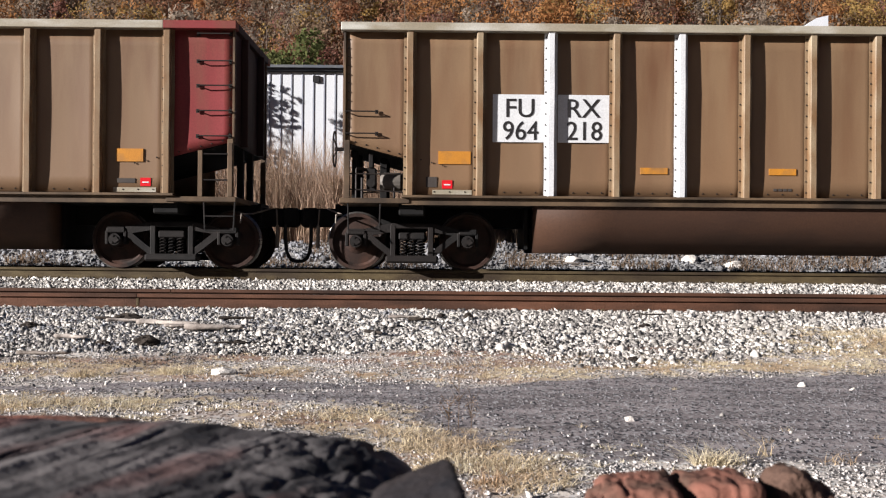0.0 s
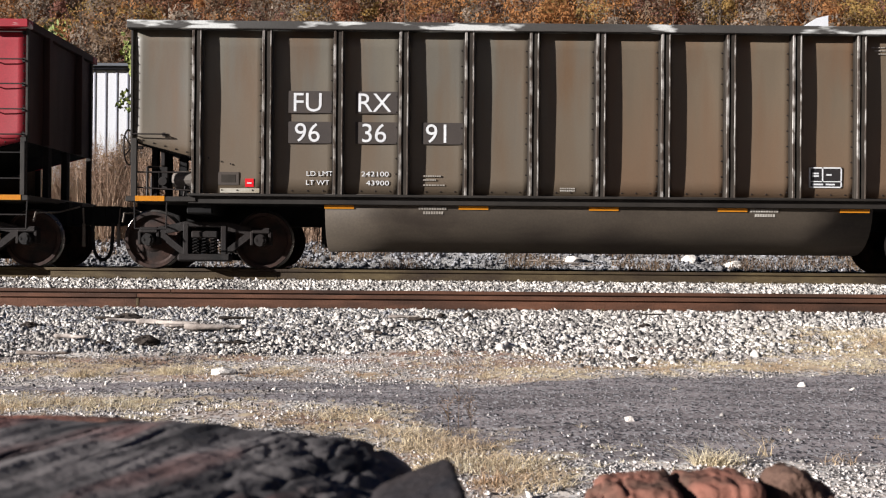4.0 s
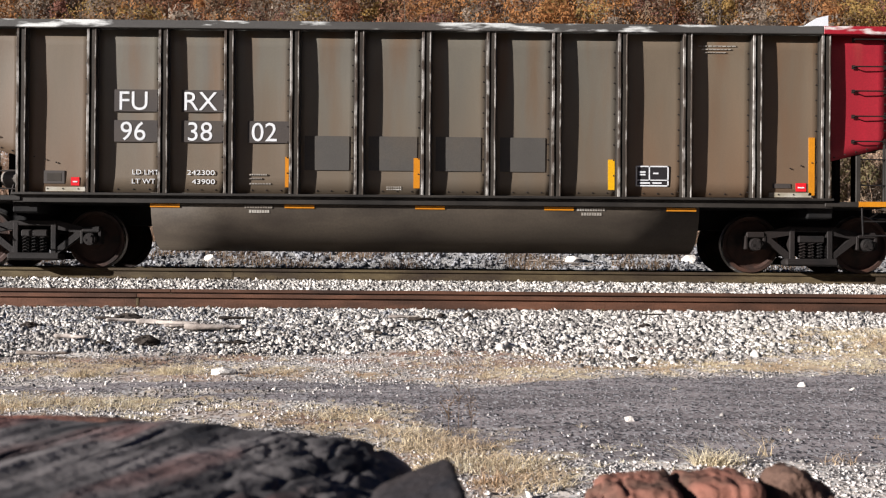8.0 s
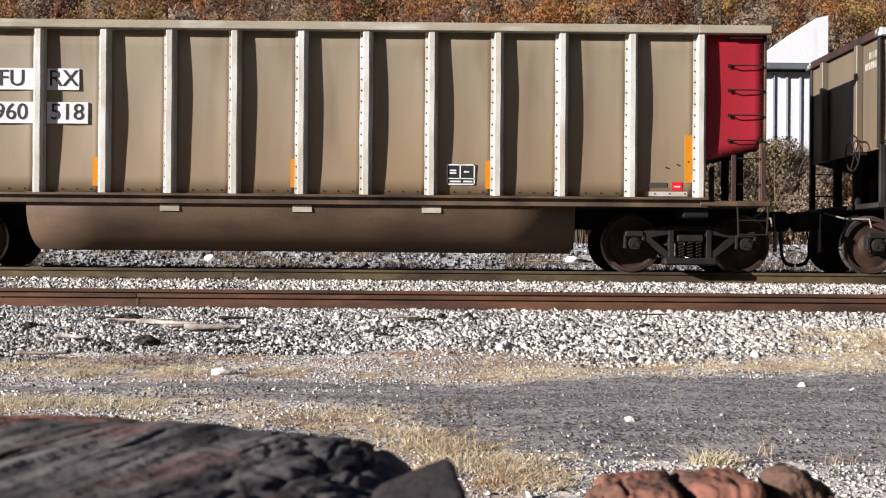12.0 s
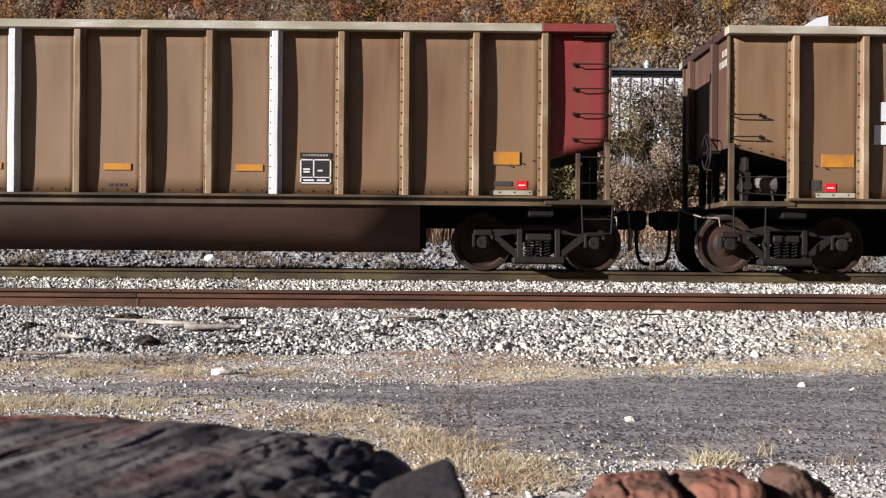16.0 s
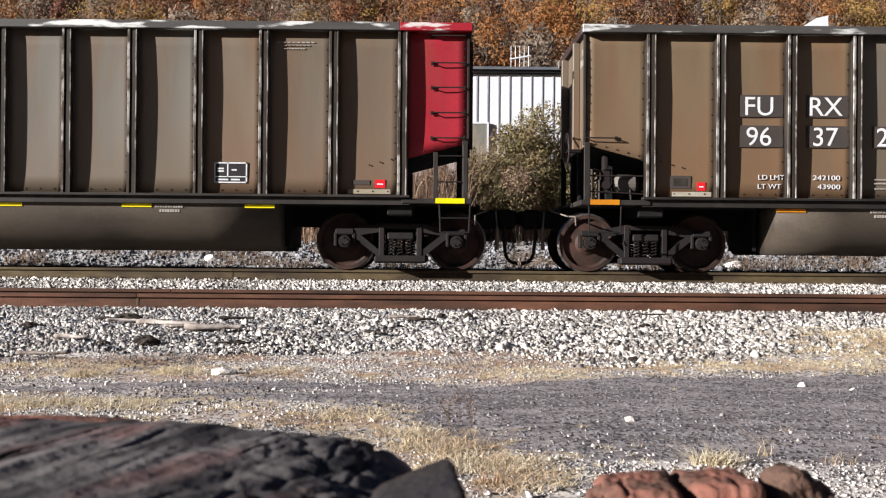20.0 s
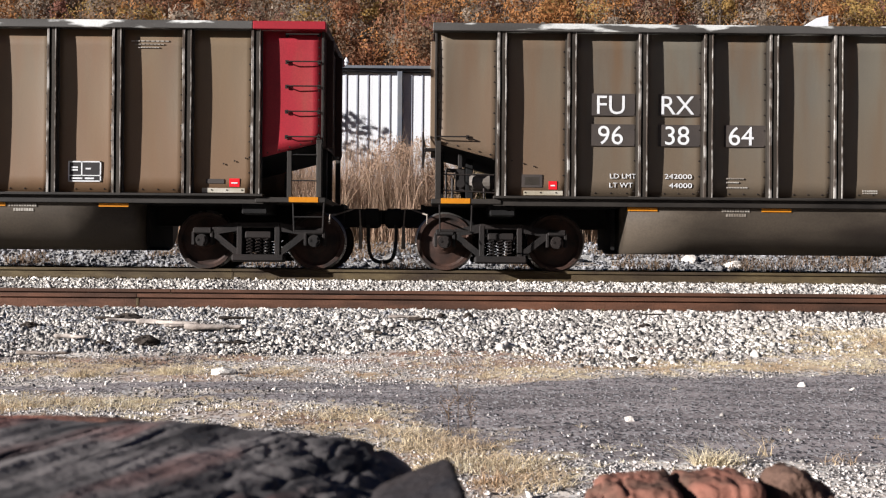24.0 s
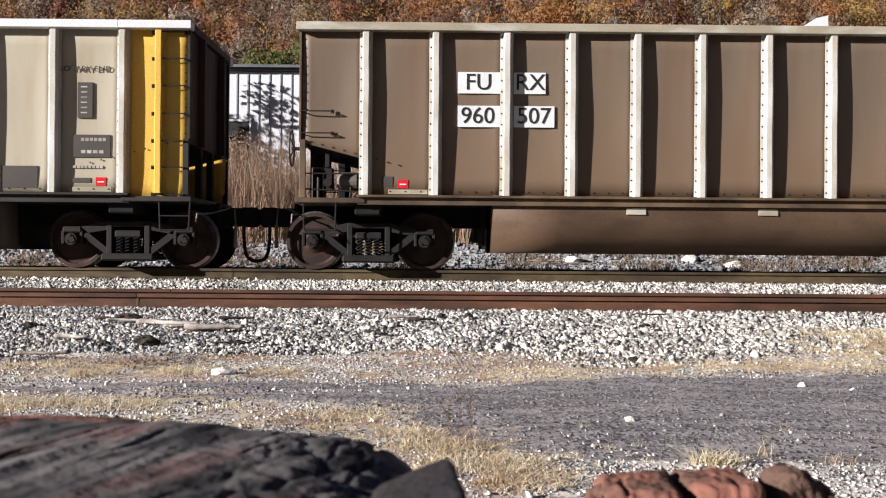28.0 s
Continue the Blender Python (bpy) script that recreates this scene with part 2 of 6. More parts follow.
    "faint_patch": mat("faint_grey_patch", lin(86, 82, 77), lin(80, 76, 72), 2, 0.6, 0, 0.03, 60, lin(94, 84, 73), 0.4),
    "end_brown": mat("brown_end_paint", lin(98, 70, 58), lin(80, 58, 48), 1.5, 0.7, 0, 0.1, 40, lin(120, 92, 74), 0.36, STREAK),
    "dead": mat("dead_wood", lin(206, 194, 184), lin(158, 146, 138), 6, 0.9, 0, 0.4, 50, lin(90, 76, 66), 0.42, (0.5, 3, 3)),
}
# leaf colours, paled and greyed so the hillside's haze sits in them
for nm, (ca, cb, cc) in {
    "leaf_rust": ((172, 120, 90), (156, 110, 84), (132, 104, 86)), "leaf_orange": ((196, 138, 86), (178, 126, 82), (148, 112, 82)),
    "leaf_brown": ((160, 134, 108), (146, 122, 100), (122, 104, 90)), "leaf_gold": ((194, 158, 92), (158, 128, 80), (140, 118, 80)),
    "leaf_wine": ((156, 108, 92), (128, 90, 80), (126, 100, 88)), "leaf_grey": ((166, 148, 130), (152, 136, 120), (126, 114, 104)),
    "leaf_green": ((124, 128, 80), (108, 114, 70), (132, 126, 84)),
}.items():
    M[nm] = mat(nm, tuple(1.15 * c for c in lin(*ca)), tuple(1.15 * c for c in lin(*cb)), 0.25, 0.9, 0, 0.0, 3, lin(*cc), 0.42, island=0.16, spec=0.1, dirt_scale=0.3, thin=0.5)

# ---------------------------------------------------------------- mesh helpers


def finish(bm, name):
    me = bpy.data.meshes.new(name)
    bmesh.ops.recalc_face_normals(bm, faces=bm.faces)
    bm.to_mesh(me)
    bm.free()
    return me


def part(name, bm, material, parent, label="", smooth=False):
    me = finish(bm, name) if isinstance(bm, bmesh.types.BMesh) else bm
    if not me.materials:
        me.materials.append(M[material])
    if smooth:
        me.shade_smooth()
    ob = new(name, me)
    ob.parent = parent
    if label:
        ob["label"] = label
    return ob


def thing(name, label, category, group="", kind=""):
    return tagged(new(name), label, category, group, kind)


def box(bm, x0, x1, y0, y1, z0, z1, bevel=0.0):
    m = Matrix.LocRotScale(((x0 + x1) / 2, (y0 + y1) / 2, (z0 + z1) / 2), None, (abs(x1 - x0), abs(y1 - y0), abs(z1 - z0)))
    r = bmesh.ops.create_cube(bm, size=1, matrix=m)
    if bevel:
        es = list({e for v in r["verts"] for e in v.link_edges})
        bmesh.ops.bevel(bm, geom=es, offset=bevel, segments=1, affect="EDGES")
    return bm


def bar(bm, p, q, r, n=6, r2=None):
    """A round bar from p to q."""
    p, q = Vector(p), Vector(q)
    d = q - p
    m = Matrix.Translation((p + q) / 2) @ d.to_track_quat("Z", "Y").to_matrix().to_4x4()
    bmesh.ops.create_cone(bm, cap_ends=True, segments=n, radius1=r, radius2=r if r2 is None else r2, depth=d.length, matrix=m)
    return bm


def plate(bm, pts, thick, axis=(0, 1, 0)):
    """A flat plate from its outline, given thickness along axis."""
    a = Vector(axis) * thick
    lo = [bm.verts.new(Vector(p)) for p in pts]
    hi = [bm.verts.new(Vector(p) + a) for p in pts]
    bm.faces.new(lo[::-1])
    bm.faces.new(hi)
    for i in range(len(pts)):
        j = (i + 1) % len(pts)
        bm.faces.new((lo[i], lo[j], hi[j], hi[i]))
    return bm


def path_bar(bm, pts, r, n=6):
    for p, q in zip(pts, pts[1:]):
        bar(bm, p, q, r, n)
    return bm


def B():
    return bmesh.new()


def raw(name, verts, faces, material, kind=""):
    me = bpy.data.meshes.new(name)
    me.from_pydata(verts, [], faces)
    me.materials.append(M[material])
    me.update()
    return me


def lettering(text, size, depth=0.003):
    cu = bpy.data.curves.new("lettering", "FONT")
    cu.body, cu.size, cu.extrude = text, size, depth
    cu.align_x = "CENTER"
    cu.resolution_u = 4
    ob = bpy.data.objects.new("lettering", cu)
    scene.collection.objects.link(ob)
    me = bpy.data.meshes.new_from_object(ob)
    bpy.data.objects.remove(ob)
    # stand it up, facing -y
    me.transform(Matrix.Rotation(radians(90), 4, "X"))
    return me

# ---------------------------------------------------------------- ground


# y below -20: unseen hill added behind the camera to block low sky
PROFILE = [(-3500, 170), (-800, 165), (-330, 125), (-200, 80), (-110, 36), (-60, 9), (-20, -0.62), (0, -0.62), (7.4, -0.62), (8.4, -0.60), (9.2, -0.53), (10.4, -0.43), (11.3, -0.385), (14.2, -0.385), (14.9, -0.33),
           (15.6, -0.215), (16.2, -0.19), (18.9, -0.19), (19.6, -0.30), (23.6, -0.30), (25.0, 0.0), (26.8, 0.50), (28, 0.56), (45, 0.6), (60, 1.2), (90, 6), (120, 16), (160, 33), (220, 60), (330, 120), (800, 160), (3500, 165)]


def ground_z(x, y):
    ys = [p[0] for p in PROFILE]
    z = float(np.interp(y, ys, [p[1] for p in PROFILE]))
    if y < 9.5:
        z += 0.02 * noise.noise((x * 0.6, y * 0.6, 0)) + 0.008 * noise.noise((x * 3, y * 3, 2))
    elif y > 60:
        z += min(y - 60, 200) * 0.04 * noise.noise((x * 0.02, y * 0.02, 5))
    return z


def clamp(v):
    return min(1.0, max(0.0, v))


# x, y and reach of patches on the ground: straw, brown soil, dark gravel
STRAW = [(-2.55, 7.42, 0.24, 0.20), (-1.89, 7.68, 0.30, 0.32), (-1.19, 7.72, 0.20, 0.22), (-0.53, 7.66, 0.18, 0.16), (-3.0, 7.95, 0.9, 0.22), (-2.5, 6.05, 0.5, 0.34), (-1.85, 6.05, 0.7, 0.30),
         (-0.45, 5.68, 0.36, 0.30), (0.02, 4.75, 0.48, 0.60), (0.32, 4.15, 0.36, 0.50), (2.25, 8.22, 1.25, 0.26), (0.85, 7.95, 0.7, 0.22), (3.95, 9.60, 0.95, 0.75), (4.4, 8.85, 1.2, 0.60), (0.45, 7.55, 0.5, 0.16),
         (-1.05, 5.6, 0.5, 0.2), (3.1, 8.35, 0.5, 0.3)]
SOIL = [(-1.61, 8.46, 0.40, 0.13), (-2.5, 8.22, 0.55, 0.24), (-0.75, 8.42, 0.36, 0.14), (0.15, 8.74, 0.62, 0.14), (1.75, 9.02, 0.62, 0.15), (-0.5, 5.6, 0.3, 0.2), (3.9, 9.15, 0.6, 0.25), (0.5, 8.25, 0.9, 0.22),
        (-3.5, 7.7, 0.6, 0.3), (0.15, 4.5, 0.4, 0.3), (1.1, 8.62, 0.4, 0.12)]
DARK = [(-1.55, 7.02, 0.85, 0.15), (-0.22, 7.06, 0.34, 0.12), (-0.85, 6.92, 0.5, 0.10), (-2.6, 6.75, 0.5, 0.10), (-1.2, 6.45, 0.5, 0.10), (-0.55, 6.45, 0.5, 0.22), (0.05, 6.75, 0.5, 0.2)]


def patchy(x, y, spots, wob):
    """How deep a place lies in the nearest of the patches: 1 at its middle, 0 well outside, their edges frayed."""
    best = 0.0
    for px, py, rx, ry in spots:
        e = ((x - px) / rx) ** 2 + ((y - py) / ry) ** 2
        if e < 6:
            best = max(best, clamp(1.25 - 0.62 * math.sqrt(e) + wob))
    return best


def zone(x, y):
    """Shares of ballast, dark road gravel, dry turf and brown soil at a place."""
    n1 = noise.noise((x * 0.5, y * 0.9, 7)) * 0.5 + noise.noise((x * 2.1, y * 2.6, 9)) * 0.35
    n2 = noise.noise((x * 0.9, y * 1.6, 17)) * 0.6 + noise.noise((x * 3.3, y * 4.1, 3)) * 0.4
    n3 = noise.noise((x * 5.5, y * 6.5, 23))
    if y > 11.5 or y < 3 or abs(x) > 12:
        return (1.0 if 11.5 <= y < 27 else 0.0), 0.0, 0.0, 0.0
    edge = 8.62 + 0.25 * clamp((x + 1.5) / 2) + 0.12 * clamp((x - 1) / 1.5) - 0.75 * math.exp(-((x - 1.25) / 0.42) ** 2) - 0.35 * math.exp(-((x - 2.3) / 0.8) ** 2)
    bal = clamp((y - edge + n1 * 0.35 + n2 * 0.30 + n3 * 0.15) / 0.45 + 0.4)
    # the road lies right of a ragged line, with dark tongues running to the left
    far = 6.95 + 0.50 * clamp((x - 0.1) / 0.7) + 0.35 * clamp((x - 0.9) / 2.2)
    side = -0.42 + 0.62 * clamp((5.9 - y) / 1.3)
    road = clamp((x - side + n1 * 0.45) / 0.35 + 0.2) * clamp((far + n1 * 0.22 + n3 * 0.08 - y) / 0.16 + 0.3) * clamp((y - 4.42 + n2 * 0.25) / 0.25)
    road = max(road, 1.1 * patchy(x, y, DARK, 0.4 * n2 + 0.3 * n3))
    turf = patchy(x, y, STRAW, 0.55 * n2 + 0.3 * n3) * clamp((0.55 if y < 7.4 else 0.85 if x < 2.6 else 1.15) + 1.3 * noise.noise((x * 3.1, y * 4.4, 41)) + 0.9 * noise.noise((x * 8, y * 9, 43)))
    soil = patchy(x, y, SOIL, 0.45 * n2 + 0.3 * n3)
    bal *= 1 - max(0.9 * turf if x > 2.6 else 0.4 * turf, 0.8 * soil)
    return bal, road * (1 - turf * 0.85), turf, soil * (1 - road)


def build_ground():
    xs = sorted(set([-3000, -900, -300, -180, -120, -90, -60, -45, -30, -20, -14] + [round(-10 + 0.1 * i, 3) for i in range(201)] + [round(-4.5 + 0.05 * i, 3) for i in range(181)] + [14, 20, 30, 45, 60, 90, 120, 180, 300, 900, 3000]))
    ysl = sorted(set([p[0] for p in PROFILE if p[0] < -2] + [-6, -2, 0, 1, 2, 2.6] + [round(3 + 0.1 * i, 3) for i in range(250)] + [round(4.2 + 0.05 * i, 3) for i in range(112)] + [p[0] for p in PROFILE if p[0] > 28]
                     + [30, 36, 50, 75, 105, 140, 180, 200, 260, 500]))
    verts, cols, earth = [], [], []
    for y in ysl:
        for x in xs:
            verts.append((x, y, ground_z(x, y)))
            bal, road, turf, soil = zone(x, y)
            cols.append((bal, road, turf, clamp((abs(y - 10) - 35) / 15)))
            earth.append(soil)
    nx = len(xs)
    faces = [(j * nx + i, j * nx + i + 1, (j + 1) * nx + i + 1, (j + 1) * nx + i) for j in range(len(ysl) - 1) for i in range(nx - 1)]
    me = bpy.data.meshes.new("ground")
    me.from_pydata(verts, [], faces)
    att = me.color_attributes.new("zone", "FLOAT_COLOR", "POINT")
    att.data.foreach_set("color", np.array(cols, dtype=np.float32).ravel())
    me.attributes.new("soil", "FLOAT", "POINT").data.foreach_set("value", np.array(earth, dtype=np.float32))
    me.shade_smooth()
    m = bpy.data.materials.new("ground_surface")
    m.use_nodes = True
    n, l = m.node_tree.nodes, m.node_tree.links
    bsdf = n["Principled BSDF"]
    bsdf.inputs["Roughness"].default_value = 0.95
    bsdf.inputs["Specular IOR Level"].default_value = 0.15
    tc = n.new("ShaderNodeTexCoord")
    at = n.new("ShaderNodeVertexColor")
    at.layer_name = "zone"
    sep = n.new("ShaderNodeSeparateColor")
    l.new(at.outputs["Color"], sep.inputs["Color"])

    def tex(scale, kind="ShaderNodeTexNoise", out="Fac"):
        t = n.new(kind)
        t.inputs["Scale"].default_value = scale
        if kind == "ShaderNodeTexNoise":
            t.inputs["Detail"].default_value = 8
        l.new(tc.outputs["Object"], t.inputs["Vector"])
        return t.outputs[out]

    def mixc(f, a, b):
        x = n.new("ShaderNodeMix")
        x.data_type = "RGBA"
        for sock, v in ((x.inputs["Factor"], f), (x.inputs[6], a), (x.inputs[7], b)):
            if isinstance(v, tuple):
                sock.default_value = (*v, 1)
            else:
                l.new(v, sock)
        return x.outputs[2]

    def rng(src, lo, hi):
        r = n.new("ShaderNodeMapRange")
        r.inputs["From Min"].default_value, r.inputs["From Max"].default_value = lo, hi
        l.new(src, r.inputs["Value"])
        return r.outputs["Result"]
    flat = n.new("ShaderNodeMapping")
    flat.inputs["Scale"].default_value = (1.0, 0.45, 1.0)
    l.new(tc.outputs["Object"], flat.inputs["Vector"])
    vor = n.new("ShaderNodeTexVoronoi")
    vor.inputs["Scale"].default_value = 70
    l.new(flat.outputs["Vector"], vor.inputs["Vector"])
    blot = n.new("ShaderNodeTexNoise")
    blot.inputs["Scale"].default_value, blot.inputs["Detail"].default_value = 3.2, 9
    l.new(flat.outputs["Vector"], blot.inputs["Vector"])
    grit = vor.outputs["Color"]
    sg = n.new("ShaderNodeSeparateColor")
    l.new(grit, sg.inputs["Color"])
    gv = sg.outputs["Red"]
    dirt = mixc(rng(tex(2.2), 0.35, 0.65), lin(250, 238, 226), lin(232, 215, 200))
    dirt = mixc(rng(blot.outputs["Fac"], 0.50, 0.66), dirt, lin(124, 121, 122))
    dirt = mixc(rng(gv, 0.62, 0.85), dirt, lin(226, 222, 218))
    dirt = mixc(rng(tex(11), 0.56, 0.72), dirt, lin(158, 138, 126))
    dirt = mixc(rng(tex(30), 0.58, 0.70), dirt, lin(112, 102, 98))
    dirt = mixc(rng(gv, 0.42, 0.15), dirt, lin(92, 88, 86))
    dirt = mixc(rng(tex(0.9), 0.56, 0.68), dirt, lin(186, 152, 130))
    bal = mixc(gv, lin(100, 97, 97), lin(234, 230, 225))
    mp = n.new("ShaderNodeMapping")
    mp.inputs["Scale"].default_value = (0.5, 3.2, 1)
    l.new(tc.outputs["Object"], mp.inputs["Vector"])
    st = n.new("ShaderNodeTexNoise")
    st.inputs["Scale"].default_value, st.inputs["Detail"].default_value = 2.0, 8
    l.new(mp.outputs["Vector"], st.inputs["Vector"])
    road = mixc(rng(st.outputs["Fac"], 0.35, 0.65), lin(178, 167, 166), lin(128, 119, 119))
    road = mixc(rng(tex(5), 0.54, 0.68), road, lin(114, 106, 107))
    road = mixc(rng(tex(38), 0.58, 0.70), road, lin(70, 67, 70))
    road = mixc(rng(gv, 0.80, 0.90), road, lin(186, 182, 182))
    road = mixc(rng(gv, 0.22, 0.1), road, lin(66, 64, 68))
    turf = mixc(rng(tex(14), 0.35, 0.65), lin(240, 220, 184), lin(192, 164, 136))
    # the edges of all patches are frayed by two noises
    fray = n.new("ShaderNodeTexNoise")
    fray.inputs["Scale"].default_value, fray.inputs["Detail"].default_value, fray.inputs["Roughness"].default_value = 7.0, 9, 0.72
    l.new(flat.outputs["Vector"], fray.inputs["Vector"])

    def frayed(src, k, lo, hi):
        f = n.new("ShaderNodeMath")
        f.operation, f.inputs[1].default_value, f.inputs[2].default_value = "MULTIPLY_ADD", k, -0.5 * k
        l.new(fray.outputs["Fac"], f.inputs[0])
        add = n.new("ShaderNodeMath")
        l.new(src, add.inputs[0])
        l.new(f.outputs[0], add.inputs[1])
        return rng(add.outputs[0], lo, hi)
    so = n.new("ShaderNodeAttribute")
    so.attribute_name = "soil"
    earth_col = mixc(rng(tex(6), 0.35, 0.65), lin(184, 150, 130), lin(148, 118, 102))
    earth_col = mixc(rng(gv, 0.75, 0.9), earth_col, lin(214, 202, 190))
    c = mixc(frayed(sep.outputs["Green"], 1.3, 0.35, 0.65), dirt, road)
    c = mixc(frayed(so.outputs["Fac"], 1.6, 0.35, 0.8), c, earth_col)
    c = mixc(frayed(sep.outputs["Blue"], 1.8, 0.35, 0.85), c, turf)
    c = mixc(frayed(sep.outputs["Red"], 1.0, 0.3, 0.7), c, bal)
    c = mixc(at.outputs["Alpha"], c, mixc(rng(tex(0.6), 0.35, 0.65), lin(150, 116, 90), lin(122, 98, 80)))
    l.new(c, bsdf.inputs["Base Color"])
    bp = n.new("ShaderNodeBump")
    bp.inputs["Strength"].default_value, bp.inputs["Distance"].default_value = 1.0, 0.02
    l.new(gv, bp.inputs["Height"])
    l.new(bp.outputs["Normal"], bsdf.inputs["Normal"])
    me.materials.append(m)
    return tagged(new("ground", me), "gravelly ground with dry turf, dark gravel road and pale ballast", "ground", kind="structure")


build_ground()


def rail_mesh(name, x0, x1, material):
    """A flat-bottomed rail along x, its head's top at z = 0, centred on y = 0."""
    pr = [(-0.070, -0.172), (0.070, -0.172), (0.070, -0.160), (0.012, -0.140), (0.009, -0.050), (0.036, -0.040), (0.036, -0.006), (0.030, 0.0),
          (-0.030, 0.0), (-0.036, -0.006), (-0.036, -0.040), (-0.009, -0.050), (-0.012, -0.140), (-0.070, -0.160)]
    xs = np.linspace(x0, x1, 41)
    verts = [(x, y, z) for x in xs for y, z in pr]
    k = len(pr)
    faces = [(i * k + j, i * k + (j + 1) % k, (i + 1) * k + (j + 1) % k, (i + 1) * k + j) for i in range(40) for j in range(k)]
    faces += [tuple(range(k))[::-1], tuple(range(40 * k, 41 * k))]
    me = raw(name, verts, faces, material)
    me.materials.append(M["railtop"])
    for p in me.polygons:
        if p.normal.z > 0.9 and p.center.z > -0.003:
            p.material_index = 1
    return me


FRONT_Y, FRONT_Z = 12.0, -0.215


def build_tracks():
    specs = [("train", 17.5, 0.0, "rail"), ("siding", FRONT_Y + 0.7525, FRONT_Z, "rail_red")]
    for nm, yc, z, material in specs:
        track = thing("railway_track", "rusty steel rails on wooden ties in pale ballast", "track", "tracks", kind="structure")
        for side in (-1, 1):
            joint = -3.47 if nm == "siding" else -3.32
            for x0, x1 in ((-140, joint - 0.004), (joint + 0.004, 140)):
                r = part("rail", rail_mesh("rail", x0, x1, material), material, track)
                r.location = (0, yc + side * 0.7525, z)
            # a narrow weld collar at the joint
            bm = box(B(), joint - 0.016, joint + 0.016, -0.016, 0.016, -0.14, -0.045, 0.003)
            box(bm, joint - 0.016, joint + 0.016, -0.055, 0.055, -0.172, -0.150, 0.003)
            jb = part("joint", bm, "rail", track)
            jb.location = (0, yc + side * 0.7525, z)
        tie = finish(box(B(), -0.115, 0.115, -1.3, 1.3, -0.36, -0.178, 0.008), "tie")
        spike = B()
        for s in (-1, 1):
            box(spike, -0.18 + 0.04, 0.18 - 0.04, s * 0.7525 - 0.17, s * 0.7525 + 0.17, -0.178, -0.166)
            for q in (-0.09, 0.09):
                box(spike, q - 0.015, q + 0.015, s * 0.7525 + q - 0.02, s * 0.7525 + q + 0.02, -0.17, -0.135)
        spike = finish(spike, "tie_plate")
        for i in range(-22, 23):
            t = part("tie", tie, "tie", track)
            t.location = (i * 0.5 + random.uniform(-0.04, 0.04), yc, z - 0.006)
            t.rotation_euler = (0, 0, random.uniform(-0.01, 0.01))
            t = part("tie_plate", spike, "rail", track)
            t.location = (i * 0.5, yc, z)


build_tracks()

# ---------------------------------------------------------------- the train
PITCH, TRACK_Y = 16.18, 17.5
POSTS = [-6.2, -5.12, -4.02, -3.01, -2.0, -1.0, 0.03, 1.03, 2.04, 3.06, 4.06, 5.14, 6.2]
SHEET_Y, RIB = 1.475, 0.120
TOP, CHORD = 3.825, 0.125
SILL_Z = 1.18
TRUCK_X, AXLE, WHEEL_R = 6.17, 0.889, 0.457


def slope_z(x):
    return 1.98 - 0.26 * (7.2 - abs(x))


def panel_mesh(x0, x1, zb0, zb1, z1, s, bow):
    """A side panel, a slightly bowed and dented steel sheet with thickness."""
    nx, nz = 6, 10
    vs, fs = [], []
    for layer in (0, 1):
        for j in range(nz + 1):
            for i in range(nx + 1):
                u, v = i / nx, j / nz
                zb = zb0 + (zb1 - zb0) * u
                x, z = x0 + (x1 - x0) * u, zb + (z1 - zb) * v
                d = bow * math.sin(math.pi * u) * math.sin(math.pi * v) * (1 + 0.7 * noise.noise((x0 * 3, z * 0.7, s)))
                d += (0.010 if bow < 0.02 else 0.004) * min(1.0, 6 * min(u, 1 - u)) * min(1.0, 8 * min(v, 1 - v))
                d += 0.005 * noise.noise((x * 2.0, z * 1.2, 4 + s)) * math.sin(math.pi * u)
                vs.append((x, s * (SHEET_Y - d - 0.012 * layer), z))
    k = (nx + 1) * (nz + 1)
    for j in range(nz):
        for i in range(nx):
            a = j * (nx + 1) + i
            fs.append((a, a + 1, a + nx + 2, a + nx + 1))
            fs.append((k + a, k + a + nx + 1, k + a + nx + 2, k + a + 1))
    for i in range(nx):
        fs.append((i, k + i, k + i + 1, i + 1))
        t = nz * (nx + 1) + i
        fs.append((t, t + 1, k + t + 1, k + t))
    for j in range(nz):
        a, b = j * (nx + 1), (j + 1) * (nx + 1)
        fs.append((a, b, k + b, k + a))
        a, b = a + nx, b + nx
        fs.append((a, k + a, k + b, b))
    me = bpy.data.meshes.new("side_panel")
    me.from_pydata(vs, [], fs)
    for i, p in enumerate(me.polygons):
        p.use_smooth = i < 2 * nx * nz
    return me


